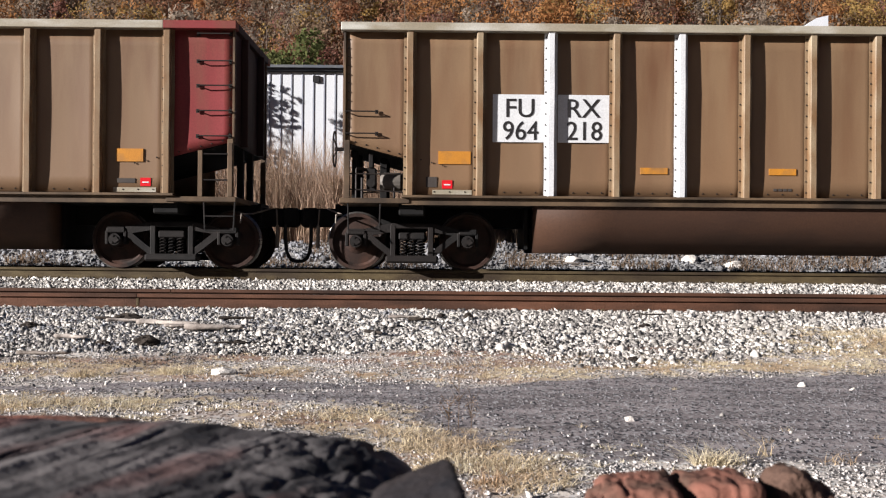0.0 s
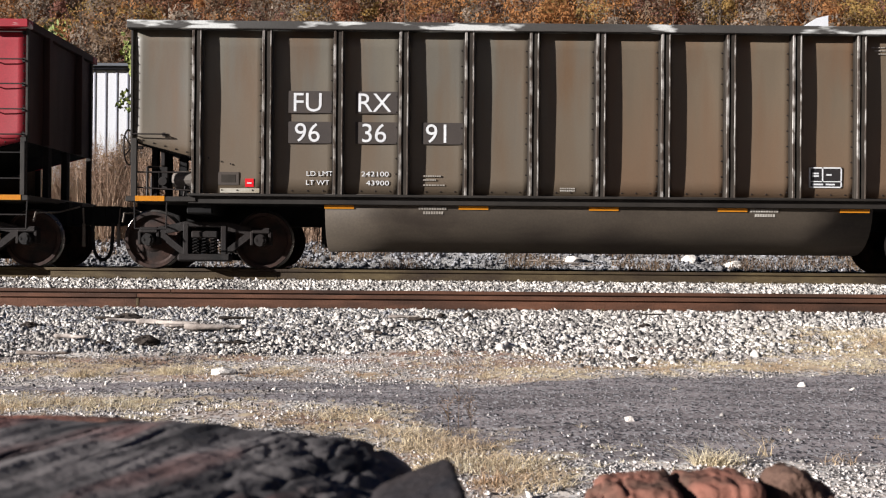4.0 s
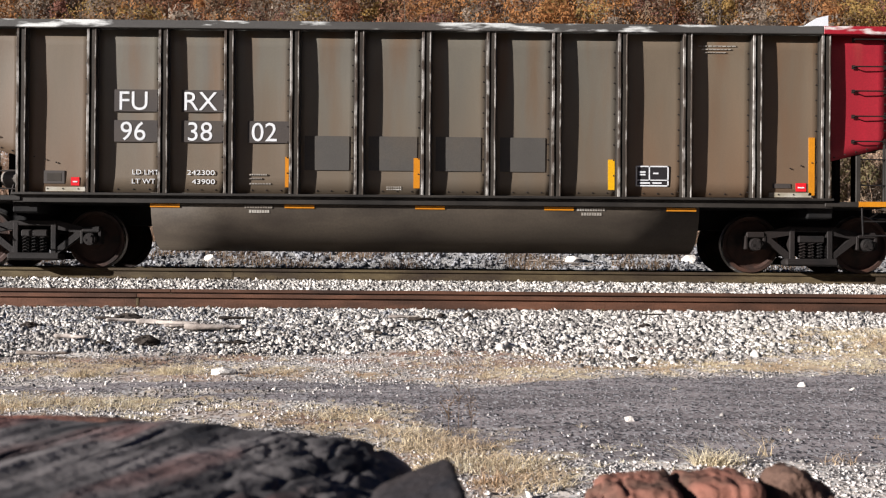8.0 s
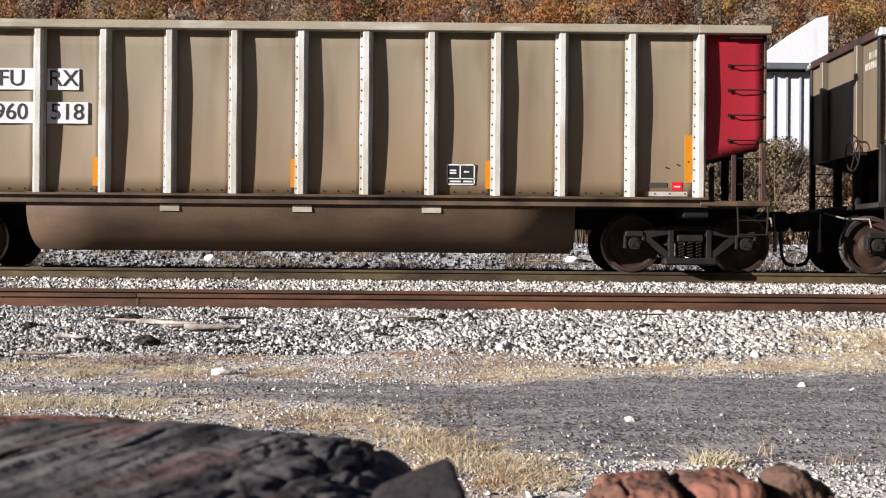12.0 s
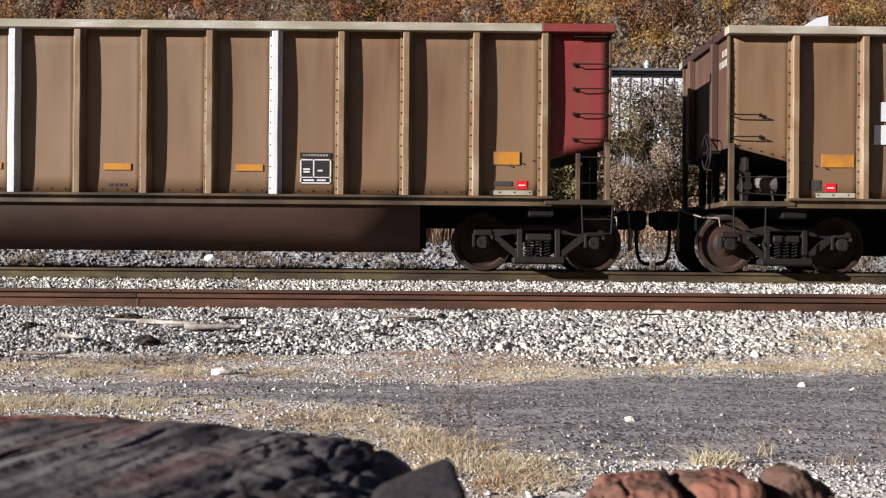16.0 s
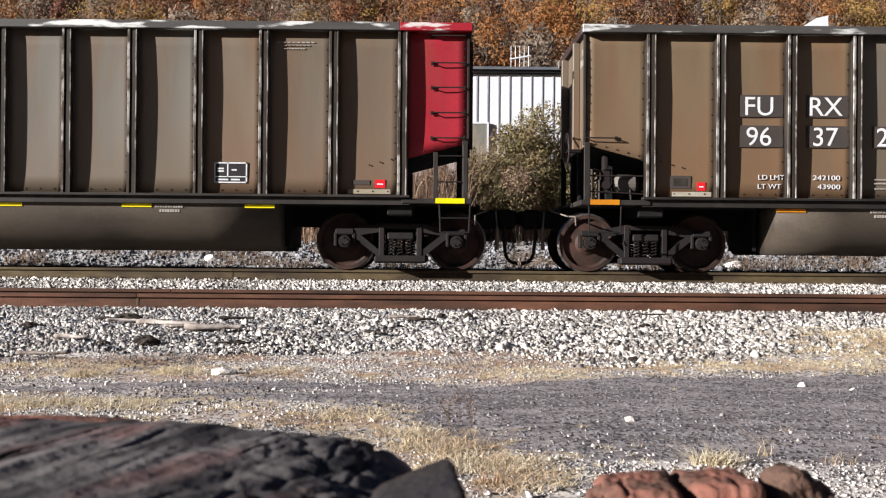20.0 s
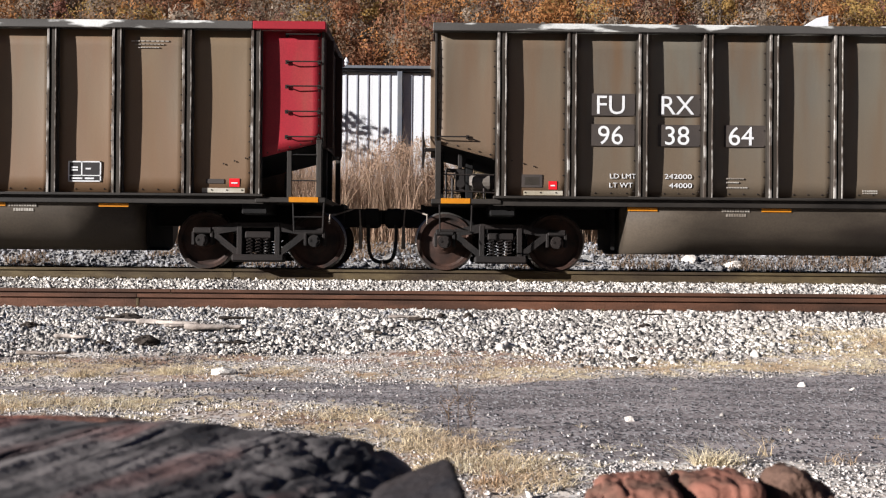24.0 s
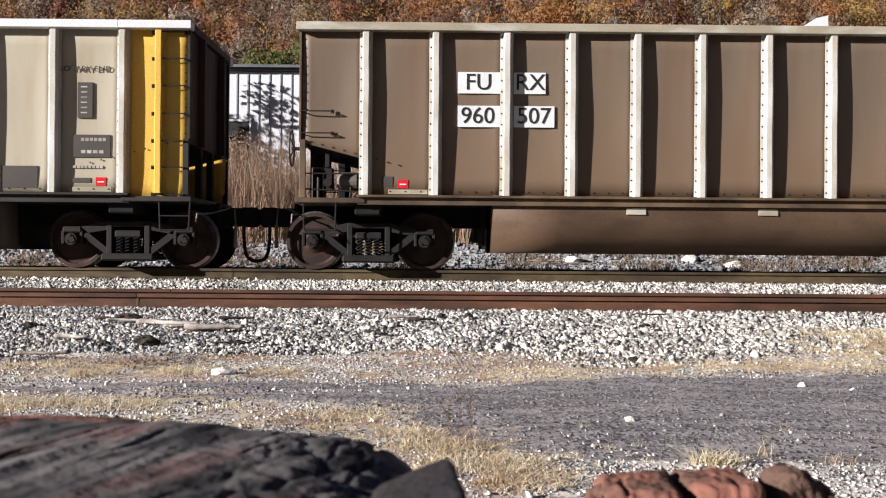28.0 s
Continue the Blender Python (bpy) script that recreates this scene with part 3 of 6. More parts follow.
def post_mesh(s, dark):
    """A hat-shaped side post with flanges, centred on x = 0."""
    z0, z1 = SILL_Z - 0.01, TOP - CHORD
    w = 0.052
    pr = [(-0.105, 0.004), (-0.105, 0.012), (-w - 0.008, 0.012), (-w, RIB - 0.012), (-w + 0.012, RIB), (w - 0.012, RIB), (w, RIB - 0.012), (w + 0.004, 0.012),
          (w + 0.045, 0.012), (w + 0.045, 0.004)]
    if dark:
        pr = [(-0.095, 0.004), (-0.095, 0.012), (-0.076, 0.014), (-0.072, RIB - 0.01), (-0.064, RIB), (-0.034, RIB), (-0.028, RIB - 0.06), (-0.004, RIB - 0.06), (0.002, RIB - 0.012),
              (0.050, RIB - 0.012), (0.056, RIB), (0.068, RIB), (0.072, RIB - 0.01), (0.076, 0.014), (0.09, 0.004)]
    bm = B()
    n = len(pr)
    rows = []
    for i in range(7):
        z = z0 + (z1 - z0) * i / 6
        dx = 0.003 * math.sin(i * 2.1)
        rows.append([bm.verts.new((x + dx, s * (SHEET_Y + y), z)) for x, y in pr])
    for a, b in zip(rows, rows[1:]):
        for i in range(n):
            j = (i + 1) % n
            bm.faces.new((a[i], a[j], b[j], b[i]))
    bm.faces.new(rows[0])
    bm.faces.new(rows[-1][::-1])
    me = finish(bm, "side_post")
    if dark:
        me.materials.append(M["post_dark"])
        me.materials.append(M["worn"])
        for p in me.polygons:
            if abs(p.center.y) > SHEET_Y + RIB - 0.007 and abs(p.center.x) > 0.03:
                p.material_index = 1
    return me


def rivets_mesh(s, spots, r=0.016):
    bm = B()
    for x, z, y in spots:
        bar(bm, (x, s * y, z), (x, s * (y + 0.014), z), r, 6, r * 0.6)
    return finish(bm, "rivets")


def wheel_bm(s):
    """A rail wheel with flange, tread, dished plate and hub, about the y axis; s = -1 is the near side."""
    pr = [(0.00, -0.10), (0.12, -0.10), (0.14, -0.06), (0.20, -0.02), (0.36, -0.005), (0.395, -0.03), (0.40, -0.065), (0.452, -0.065),
          (0.457, -0.05), (0.460, 0.02), (0.487, 0.035), (0.487, 0.06), (0.40, 0.065), (0.38, 0.03), (0.20, 0.035), (0.13, 0.08), (0.0, 0.08)]
    bm = B()
    n = 28
    rows = []
    for r, y in pr:
        rows.append([bm.verts.new((r * math.cos(2 * math.pi * i / n), -s * y, r * math.sin(2 * math.pi * i / n))) for i in range(n)] if r > 0 else [bm.verts.new((0, -s * y, 0))])
    for a, b in zip(rows, rows[1:]):
        for i in range(n):
            j = (i + 1) % n
            if len(a) == 1:
                bm.faces.new((a[0], b[i], b[j]))
            elif len(b) == 1:
                bm.faces.new((a[i], b[0], a[j]))
            else:
                bm.faces.new((a[i], b[i], b[j], a[j]))
    return bm


def build_wheelset(car, x):
    bm = bar(B(), (0, -0.78, 0), (0, 0.78, 0), 0.085, 14)
    for s in (-1, 1):
        bar(bm, (0, s * 0.78, 0), (0, s * 1.1, 0), 0.07, 12)
    ax = part("wheelset", bm, "black", car)
    ax.location = (x, 0, WHEEL_R)
    for s in (-1, 1):
        w = part("wheel", wheel_bm(s), "wheel", ax, smooth=False)
        w.location = (0, s * 0.7525, 0)
        w.data.materials.append(M["tread"])
        for p in w.data.polygons:
            c = p.center
            if 0.452 < math.hypot(c.x, c.z) < 0.475:
                p.material_index = 1
        bm = bar(B(), (0, s * 1.0, 0), (0, s * 1.15, 0), 0.105, 14, 0.095)
        bar(bm, (0, s * 1.15, 0), (0, s * 1.165, 0), 0.06, 10)
        for k in range(3):
            a = k * 2.094
            bar(bm, (0.06 * math.cos(a), s * 1.145, 0.06 * math.sin(a)), (0.06 * math.cos(a), s * 1.175, 0.06 * math.sin(a)), 0.02, 6)
        part("bearing_cap", bm, "iron", ax)
    return ax


def build_truck(car, cx):
    """Cast side frames with spring groups, a bolster and brake rigging; the wheelsets are keyed apart."""
    for s in (-1, 1):
        y0 = s * 1.0
        bm = B()

        def strut(a, b, h0, h1, th=0.13):
            (xa, za), (xb, zb) = a, b
            plate(bm, [(cx + xa, y0 - th / 2, za - h0), (cx + xb, y0 - th / 2, zb - h1), (cx + xb, y0 - th / 2, zb + h1), (cx + xa, y0 - th / 2, za + h0)], th)
        for q in (-1, 1):
            # pedestal over the bearing, top member, tension arm, column
            box(bm, cx + q * AXLE - 0.15, cx + q * AXLE + 0.15, y0 - 0.09, y0 + 0.09, WHEEL_R + 0.10, WHEEL_R + 0.20, 0.02)
            box(bm, cx + q * AXLE - 0.17, cx + q * AXLE - 0.12, y0 - 0.08, y0 + 0.08, WHEEL_R - 0.08, WHEEL_R + 0.14, 0.01)
            box(bm, cx + q * AXLE + 0.12, cx + q * AXLE + 0.17, y0 - 0.08, y0 + 0.08, WHEEL_R - 0.08, WHEEL_R + 0.14, 0.01)
            strut((q * 0.74, 0.60), (q * 0.32, 0.68), 0.06, 0.07)
            strut((q * 0.72, 0.56), (q * 0.30, 0.23), 0.065, 0.06)
            box(bm, cx + q * 0.30 - 0.045, cx + q * 0.30 + 0.045, y0 - 0.08, y0 + 0.08, 0.20, 0.72, 0.012)
        box(bm, cx - 0.34, cx + 0.34, y0 - 0.075, y0 + 0.075, 0.66, 0.75, 0.015)
        box(bm, cx - 0.42, cx + 0.42, y0 - 0.14, y0 + 0.14, 0.115, 0.235, 0.03)
        fr = part("side_frame", bm, "iron", car)
        bm = B()
        box(bm, cx - 0.21, cx + 0.21, y0 - s * 0.2, y0 + s * 0.10, 0.485, 0.60, 0.02)
        part("bolster_end", bm, "iron", fr)
        for i in (-1, 0, 1):
            bm = B()
            for row in (-0.05, 0.07):
                pts = [(cx + i * 0.135 + 0.05 * math.cos(a), y0 + s * row + 0.05 * math.sin(a), 0.24 + 0.245 * a / 31.4) for a in np.linspace(0, 31.4, 31)]
                path_bar(bm, pts, 0.012, 4)
            part("coil_spring", bm, "iron", fr)
    bm = B()
    box(bm, cx - 0.2, cx + 0.2, -0.85, 0.85, 0.56, 0.74, 0.02)
    bar(bm, (cx, 0, 0.7), (cx, 0, 0.95), 0.2, 16)
    part("bolster", bm, "black", car)
    for q in (-1, 1):
        bm = B()
        box(bm, cx + q * 0.30, cx + q * 0.36, -0.72, 0.72, 0.36, 0.44)
        for s in (-1, 1):
            box(bm, cx + q * 0.36, cx + q * 0.43, s * 0.7525 - 0.05, s * 0.7525 + 0.05, 0.27, 0.54, 0.01)
        part("brake_beam", bm, "black", car)


def grab(bm, x0, x1, z, y, r=0.011):
    """A grab iron standing off the near or far sheet; its feet turn inwards."""
    s = -1 if y < 0 else 1
    path_bar(bm, [(x0, y, z - 0.0), (x0, y + s * 0.075, z), (x1, y + s * 0.075, z), (x1, y, z)], r, 6)
    for x in (x0, x1):
        box(bm, x - 0.025, x + 0.025, y, y + s * 0.012, z - 0.03, z + 0.03)


STYLES = {
    "brown": dict(panel="brown", post="post_brown", chord="chord_pale", sill="sill", tub="tub_brown", end="red_dull", dark=False),
    "grey": dict(panel="grey", post="post_dark", chord="chord_dark", sill="sill_dark", tub="tub_grey", end="red", dark=True),
    "beige": dict(panel="beige", post="post_pale", chord="chord_pale", sill="sill", tub="tub_beige", end="red", dark=False),
    "pale": dict(panel="pale", post="post_pale", chord="white", sill="sill_dark", tub="tub_grey", end="yellow", dark=False),
}


def build_car(style):
    """An open-topped coal gondola with twin round tubs between its trucks."""
    st = STYLES[style]
    car = thing("coal_gondola", "", "freight car", "cars of the train")
    for s in (-1, 1):
        edges = [-7.22] + POSTS + [7.22]
        for i, (a, b) in enumerate(zip(edges, edges[1:])):
            bow = 0.026 if style == "beige" else 0.014
            if i == 0 or i == 13:
                za, zb = slope_z(a), slope_z(b)
                material = st["end"] if i == 13 else st["panel"]
            else:
                za = zb = SILL_Z
                material = st["panel"]
            if style == "pale" and i in (0, 13):
                za = zb = 1.08
            part("side_panel", panel_mesh(a + 0.002, b - 0.002, za, zb, TOP - CHORD, s, bow), material, car, "red end panel" if material.startswith("red") else "")
        pm = post_mesh(s, st["dark"])
        for x in POSTS:
            p = part("side_post", pm, st["post"], car)
            p.location.x = x
        if style == "pale":
            p = part("side_post", pm, st["end"], car, "yellow post")
            p.location.x = 6.76
            p.material_slots[0].link = "OBJECT"
            p.material_slots[0].material = M["yellow"]
        # top chord along the side: main length and the painted right end
        for x0, x1, material in ((-7.27, 6.15, st["chord"]), (6.15, 7.27, {"red": "red_flaked"}.get(st["end"], st["end"]) if style not in ("pale", "beige") else st["chord"])):
            bm = B()
            box(bm, x0, x1, s * 1.40, s * 1.628, TOP - CHORD, TOP, 0.008)
            part("top_chord", bm, material, car)
        # sill: a proud top angle and a channel under it
        bm = box(B(), -6.32, 6.32, s * 1.42, s * 1.63, SILL_Z - 0.05, SILL_Z - 0.012, 0.004)
        part("side_sill", box(bm, -6.32, 6.32, s * 1.45, s * 1.56, SILL_Z - 0.16, SILL_Z - 0.05), st["sill"], car)
        # bolts along the foot of the panels, on the posts and along the slope sheet's edge
        spots = []
        for a, b in zip(POSTS, POSTS[1:]):
            spots += [(a + (b - a) * (0.35 + 0.22 * i), SILL_Z + 0.05, SHEET_Y) for i in range(3)]
        for q in (-1, 1):
            spots += [(q * (7.05 - 0.17 * i), slope_z(7.05 - 0.17 * i) + 0.05, SHEET_Y) for i in range(9) if abs(7.05 - 0.17 * i - 6.2) > 0.13 and abs(7.05 - 0.17 * i - 5.12) > 0.13]
            spots += [(q * 7.16, 2.1 + 0.135 * i, SHEET_Y) for i in range(12)]
        if not st["dark"]:
            spots += [(x - 0.08, SILL_Z + 0.08 + 0.17 * i, SHEET_Y + 0.012) for x in POSTS for i in range(15)]
        else:
            spots += [(x - 0.115, SILL_Z + 0.08 + 0.24 * i, SHEET_Y) for x in POSTS for i in range(10)]
        rv = part("rivets", rivets_mesh(s, spots, 0.014), "rod", car)
        rv["kind"] = "stuff"
        # tub: half a cylinder with end plate
        bm = B()
        n = 14
        r, yc, zc = 0.735, s * 0.755, SILL_Z - 0.16
        arc = [(yc + r * math.cos(math.pi + math.pi * i / n), zc + r * math.sin(math.pi + math.pi * i / n)) for i in range(n + 1)]
        arc = [arc[0][:1] + (zc + 0.16,)] + arc + [(arc[-1][0], zc + 0.16)]
        cols = [[bm.verts.new((x, y, z)) for y, z in arc] for x in np.linspace(-4.22, 4.28, 9)]
        for a, b in zip(cols, cols[1:]):
            for i in range(len(arc) - 1):
                bm.faces.new((a[i], a[i + 1], b[i + 1], b[i]))
        bm.faces.new(cols[0])
        bm.faces.new(cols[-1][::-1])
        part("tub", bm, st["tub"], car, smooth=True)
    for q in (-1, 1):
        # end wall, its chord, stiffeners and corner posts
        bm = box(B(), q * 7.17, q * 7.20, -1.47, 1.47, 1.96, TOP - CHORD)
        for y in (-0.75, 0.75):
            box(bm, q * 7.20, q * 7.31, y - 0.06, y + 0.06, 1.96, TOP - CHORD, 0.01)
        # right end wall and both end chords carry their shade as colour
        part("end_wall", bm, {"grey": "rustgrey", "brown": "end_brown"}.get(style, st["panel"]) if q < 0 else "end_shaded", car)
        part("end_chord", box(B(), q * 7.12, q * 7.27, -1.40, 1.40, TOP - CHORD, TOP, 0.008), "end_shaded", car)
        for s in (-1, 1):
            bm = box(B(), q * 7.13, q * 7.22, s * 1.46, s * 1.52, 1.12, 2.02, 0.006)
            box(bm, q * 7.20, q * 7.235, s * 1.42, s * 1.505, 1.98, TOP - CHORD, 0.004)
            part("corner_post", bm, st["sill"], car)
        # slope sheet from the end wall down to the tubs
        bm = plate(B(), [(q * 7.18, -1.39, 1.97), (q * 7.18, 1.39, 1.97), (q * 4.25, 1.39, slope_z(4.25)), (q * 4.25, -1.39, slope_z(4.25))], 0.03, (0, 0, 1))
        part("slope_sheet", bm, "black", car)
        # platform, draft sill, body bolster, posts under the slope
        bm = box(B(), q * 6.2, q * 7.28, -1.58, 1.58, 1.04, 1.12, 0.008)
        part("end_platform", bm, st["sill"], car)
        bm = box(B(), q * 4.2, q * 7.42, -0.26, 0.26, 0.70, 1.06, 0.01)
        box(bm, q * 7.40, q * 7.46, -0.33, 0.33, 0.68, 1.08, 0.01)
        box(bm, q * 5.97, q * 6.37, -1.45, 1.45, 0.86, 1.06, 0.02)
        box(bm, q * 4.24, q * 6.3, -1.45, 1.45, 1.02, 1.06)
        box(bm, q * 4.30, q * 4.36, -0.70, 0.70, 0.35, 1.06)
        part("draft_sill", bm, "black", car)
        for y in (-0.42, 0.42):
            if q < 0:
                part("end_strut", box(B(), q * 6.6, q * 6.72, y - 0.06, y + 0.06, 1.1, slope_z(6.66), 0.01), "black", car)
            part("end_strut", box(B(), q * 7.08, q * 7.18, y - 0.08, y + 0.08, 1.1, 1.98, 0.01), "black", car)
        bm = box(B(), q * 7.44, q * 7.80, -0.15, 0.13, 0.70, 1.01, 0.02)
        box(bm, q * 7.76, q * 8.06, -0.18, 0.14, 0.69, 1.02, 0.05)
        box(bm, q * 7.98, q * 8.12, 0.06, 0.17, 0.76, 1.0, 0.03)
        part("coupler", bm, "black", car)
        # air hose hanging in a loop, uncoupling lever along the end
        pts = [(q * 7.86, -0.32, 0.74), (q * 7.865, -0.32, 0.48), (q * 7.885, -0.32, 0.28), (q * 7.93, -0.31, 0.175), (q * 8.0, -0.30, 0.13), (q * 8.09, -0.30, 0.12)]
        part("air_hose", path_bar(B(), pts, 0.030, 8), "rubber", car)
        bm = path_bar(B(), [(q * 7.34, -1.5, 0.72), (q * 7.34, -1.42, 0.86), (q * 7.34, -0.45, 0.90), (q * 7.6, -0.2, 1.0)], 0.014, 6)
        bar(bm, (q * 7.74, -0.40, 0.34), (q * 7.74, -0.40, 0.72), 0.034, 8, 0.026)
        bar(bm, (q * 7.74, -0.40, 0.70), (q * 7.72, -0.38, 0.98), 0.013, 6)
        part("uncoupling_lever", bm, "lever", car)
        build_truck(car, q * TRUCK_X)
        for k in (-1, 1):
            build_wheelset(car, q * TRUCK_X + k * AXLE)
    # ladders and grab irons: the tall ladder right of the near side, two irons left; the far side mirrored
    for s, q in ((-1, 1), (1, -1)):
        for z in (3.64, 3.22, 2.84, 2.45, 2.06) if style != "pale" else (3.66, 3.25, 2.83, 2.40, 1.98, 1.57, 1.15):
            part("grab_iron", finish_grab(q * 6.66 if q > 0 else q * 7.16, q * 7.16 if q > 0 else q * 6.66, z, s * SHEET_Y), "rod", car)
        for x in (q * 6.72, q * 7.18) if style != "pale" else ():
            # beige cars: the slope's shade is put into the stiles' colour
            part("ladder_stile", box(B(), x - 0.035, x + 0.035, s * 1.52, s * 1.56, 1.12, slope_z(x) - 0.02, 0.005), "end_shaded" if style == "beige" else st["sill"], car)
        for z in (1.38, 1.78) if style != "pale" else ():
            part("ladder_rung", bar(B(), (q * 6.72, s * 1.54, z), (q * 7.18, s * 1.54, z), 0.011), "iron", car)
        bm = path_bar(B(), [(q * 6.78, s * 1.55, 1.05), (q * 6.80, s * 1.55, 0.60), (q * 7.24, s * 1.55, 0.60), (q * 7.26, s * 1.55, 1.05)], 0.014)
        bar(bm, (q * 6.79, s * 1.55, 0.82), (q * 7.25, s * 1.55, 0.82), 0.012)
        part("sill_step", bm, "iron", car)
    for s, q in ((-1, -1), (1, 1)):
        for z in ((2.46, 2.12) if style in ("brown", "beige") else (2.08,)):
            part("grab_iron", finish_grab(min(q * 7.2, q * 6.72), max(q * 7.2, q * 6.72), z, s * SHEET_Y), "rod", car)
        bm = path_bar(B(), [(q * 6.65, s * 1.55, 1.05), (q * 6.66, s * 1.55, 0.62), (q * 7.14, s * 1.55, 0.62), (q * 7.15, s * 1.55, 1.05)], 0.012)
        part("sill_step", bm, "iron", car)
    # faded marks high on the end wall
    for z, n in ((3.42, 4), (3.26, 6)):
        for k in range(n if style in ("brown", "grey") else 0):
            y0 = -1.32 + 0.075 * k
            part("end_mark", box(B(), -7.204, -7.199, y0, y0 + 0.05, z, z + 0.11), "letter_dim", car)
    # brake gear under the left slope: reservoir, cylinder, valve, pipes, hand wheel
    bm = bar(B(), (-6.36, -1.05, 1.40), (-6.62, -1.05, 1.40), 0.15, 16)
    bar(bm, (-6.30, -1.05, 1.40), (-6.36, -1.05, 1.40), 0.11, 16, 0.15)
    bar(bm, (-6.62, -1.05, 1.40), (-6.68, -1.05, 1.40), 0.15, 16, 0.10)
    part("air_reservoir", bm, "tank", car)
    bm = box(B(), -6.90, -6.74, -1.12, -0.95, 1.25, 1.62, 0.02)
    box(bm, -6.86, -6.79, -1.14, -0.9, 1.62, 1.86, 0.01)
    bar(bm, (-6.82, -1.18, 1.38), (-6.82, -0.8, 1.38), 0.07, 10)
    part("brake_valve", bm, "iron", car)
    bm = path_bar(B(), [(-7.14, -1.46, 1.5), (-6.3, -1.46, 1.5)], 0.012)
    path_bar(bm, [(-7.14, -1.46, 1.26), (-6.3, -1.46, 1.22)], 0.012)
    path_bar(bm, [(-7.05, -1.2, 1.12), (-7.05, -1.2, 1.6), (-6.9, -1.1, 1.6)], 0.02)
    path_bar(bm, [(-6.95, -1.3, 1.12), (-6.95, -1.3, 1.45)], 0.025)
    path_bar(bm, [(-6.45, -1.3, 1.12), (-6.45, -1.2, 1.3)], 0.02)
    part("brake_pipe", bm, "rod", car)
    bm = B()
    ring = [(-7.42, -0.95 + 0.28 * math.cos(a), 1.93 + 0.28 * math.sin(a)) for a in np.linspace(0, 2 * math.pi, 21)]
    path_bar(bm, ring, 0.014)
    for k in range(5):
        a = k * 1.2566
        bar(bm, (-7.38, -0.95, 1.93), (-7.42, -0.95 + 0.28 * math.cos(a), 1.93 + 0.28 * math.sin(a)), 0.01)
    bar(bm, (-7.20, -0.95, 1.93), (-7.42, -0.95, 1.93), 0.03, 8)
    part("brake_wheel", bm, "rod", car)
    return car


def finish_grab(x0, x1, z, y):
    bm = B()
    grab(bm, x0, x1, z, y)
    return bm


def patch(car, x0, x1, z0, z1, material, name="reflector", y=None, t=0.004):
    return part(name, box(B(), x0, x1, -(SHEET_Y if y is None else y) - t, -(SHEET_Y if y is None else y) + 0.02, z0, z1), material, car)


def text(car, body, x, z, h, material, t=0.006, wide=1.0):
    """Writing on the near side: each letter a part; lines under a hand's height stay joined."""
    me = lettering(body, h / 0.70)
    me.transform(Matrix.Translation((x, -SHEET_Y - t, z)) @ Matrix.Diagonal((wide, 1, 1, 1)))
    if h < 0.15:
        part("lettering", me, material, car)["kind"] = "stuff"
        return
    bm = B()
    bm.from_mesh(me)
    bpy.data.meshes.remove(me)
    bmesh.ops.remove_doubles(bm, verts=bm.verts, dist=1e-5)
    left = set(bm.verts)
    while left:
        seen, todo = set(), [next(iter(left))]
        while todo:
            v = todo.pop()
            if v not in seen:
                seen.add(v)
                todo += [e.other_vert(v) for e in v.link_edges]
        left -= seen
        vs = sorted(seen, key=lambda v: v.index)
        at = {v: i for i, v in enumerate(vs)}
        fs = [[at[v] for v in f.verts] for f in bm.faces if f.verts[0] in seen]
        part("letter", raw("letter", [v.co[:] for v in vs], fs, material), material, car)
    bm.free()


def bars(car, x0, x1, z, h, n, material, y=None):
    """A line of writing too small to read, as plain bars."""
    bm = B()
    yy = SHEET_Y if y is None else y
    w = (x1 - x0) / n
    for i in range(n):
        box(bm, x0 + i * w, x0 + (i + 0.75) * w, -yy - 0.007, -yy + 0.02, z, z + h)
    part("lettering", bm, material, car)["kind"] = "stuff"


def stencil_box(car, x0, x1, z0, z1, material):
    bm = B()
    y0, y1 = -SHEET_Y - 0.008, -SHEET_Y + 0.01
    t = 0.02
    part("sign", box(B(), x0 + 0.004, x1 - 0.004, y0 + 0.004, y1, z0 + 0.004, z1 - 0.004), "ink", car, "black stencil panel")
    for a, b, c, d in ((x0, x1, z0, z0 + t), (x0, x1, z1 - t, z1), (x0, x0 + t, z0, z1), (x1 - t, x1, z0, z1),
                       (x0 + 0.2, x0 + 0.22, z0 + 0.09, z1), (x0, x1, z0 + 0.09, z0 + 0.105)):
        box(bm, a, b, y0, y1, c, d)
    part("stencil", bm, material, car)
    bm = B()
    for a, b, c in ((0.05, 0.15, 0.17), (0.05, 0.15, 0.21), (0.27, 0.35, 0.19), (0.05, 0.22, 0.04), (0.26, 0.4, 0.04)):
        box(bm, x0 + a, x0 + b, y0, y1, z0 + c, z0 + c + 0.025)
    part("lettering", bm, material, car)["kind"] = "stuff"


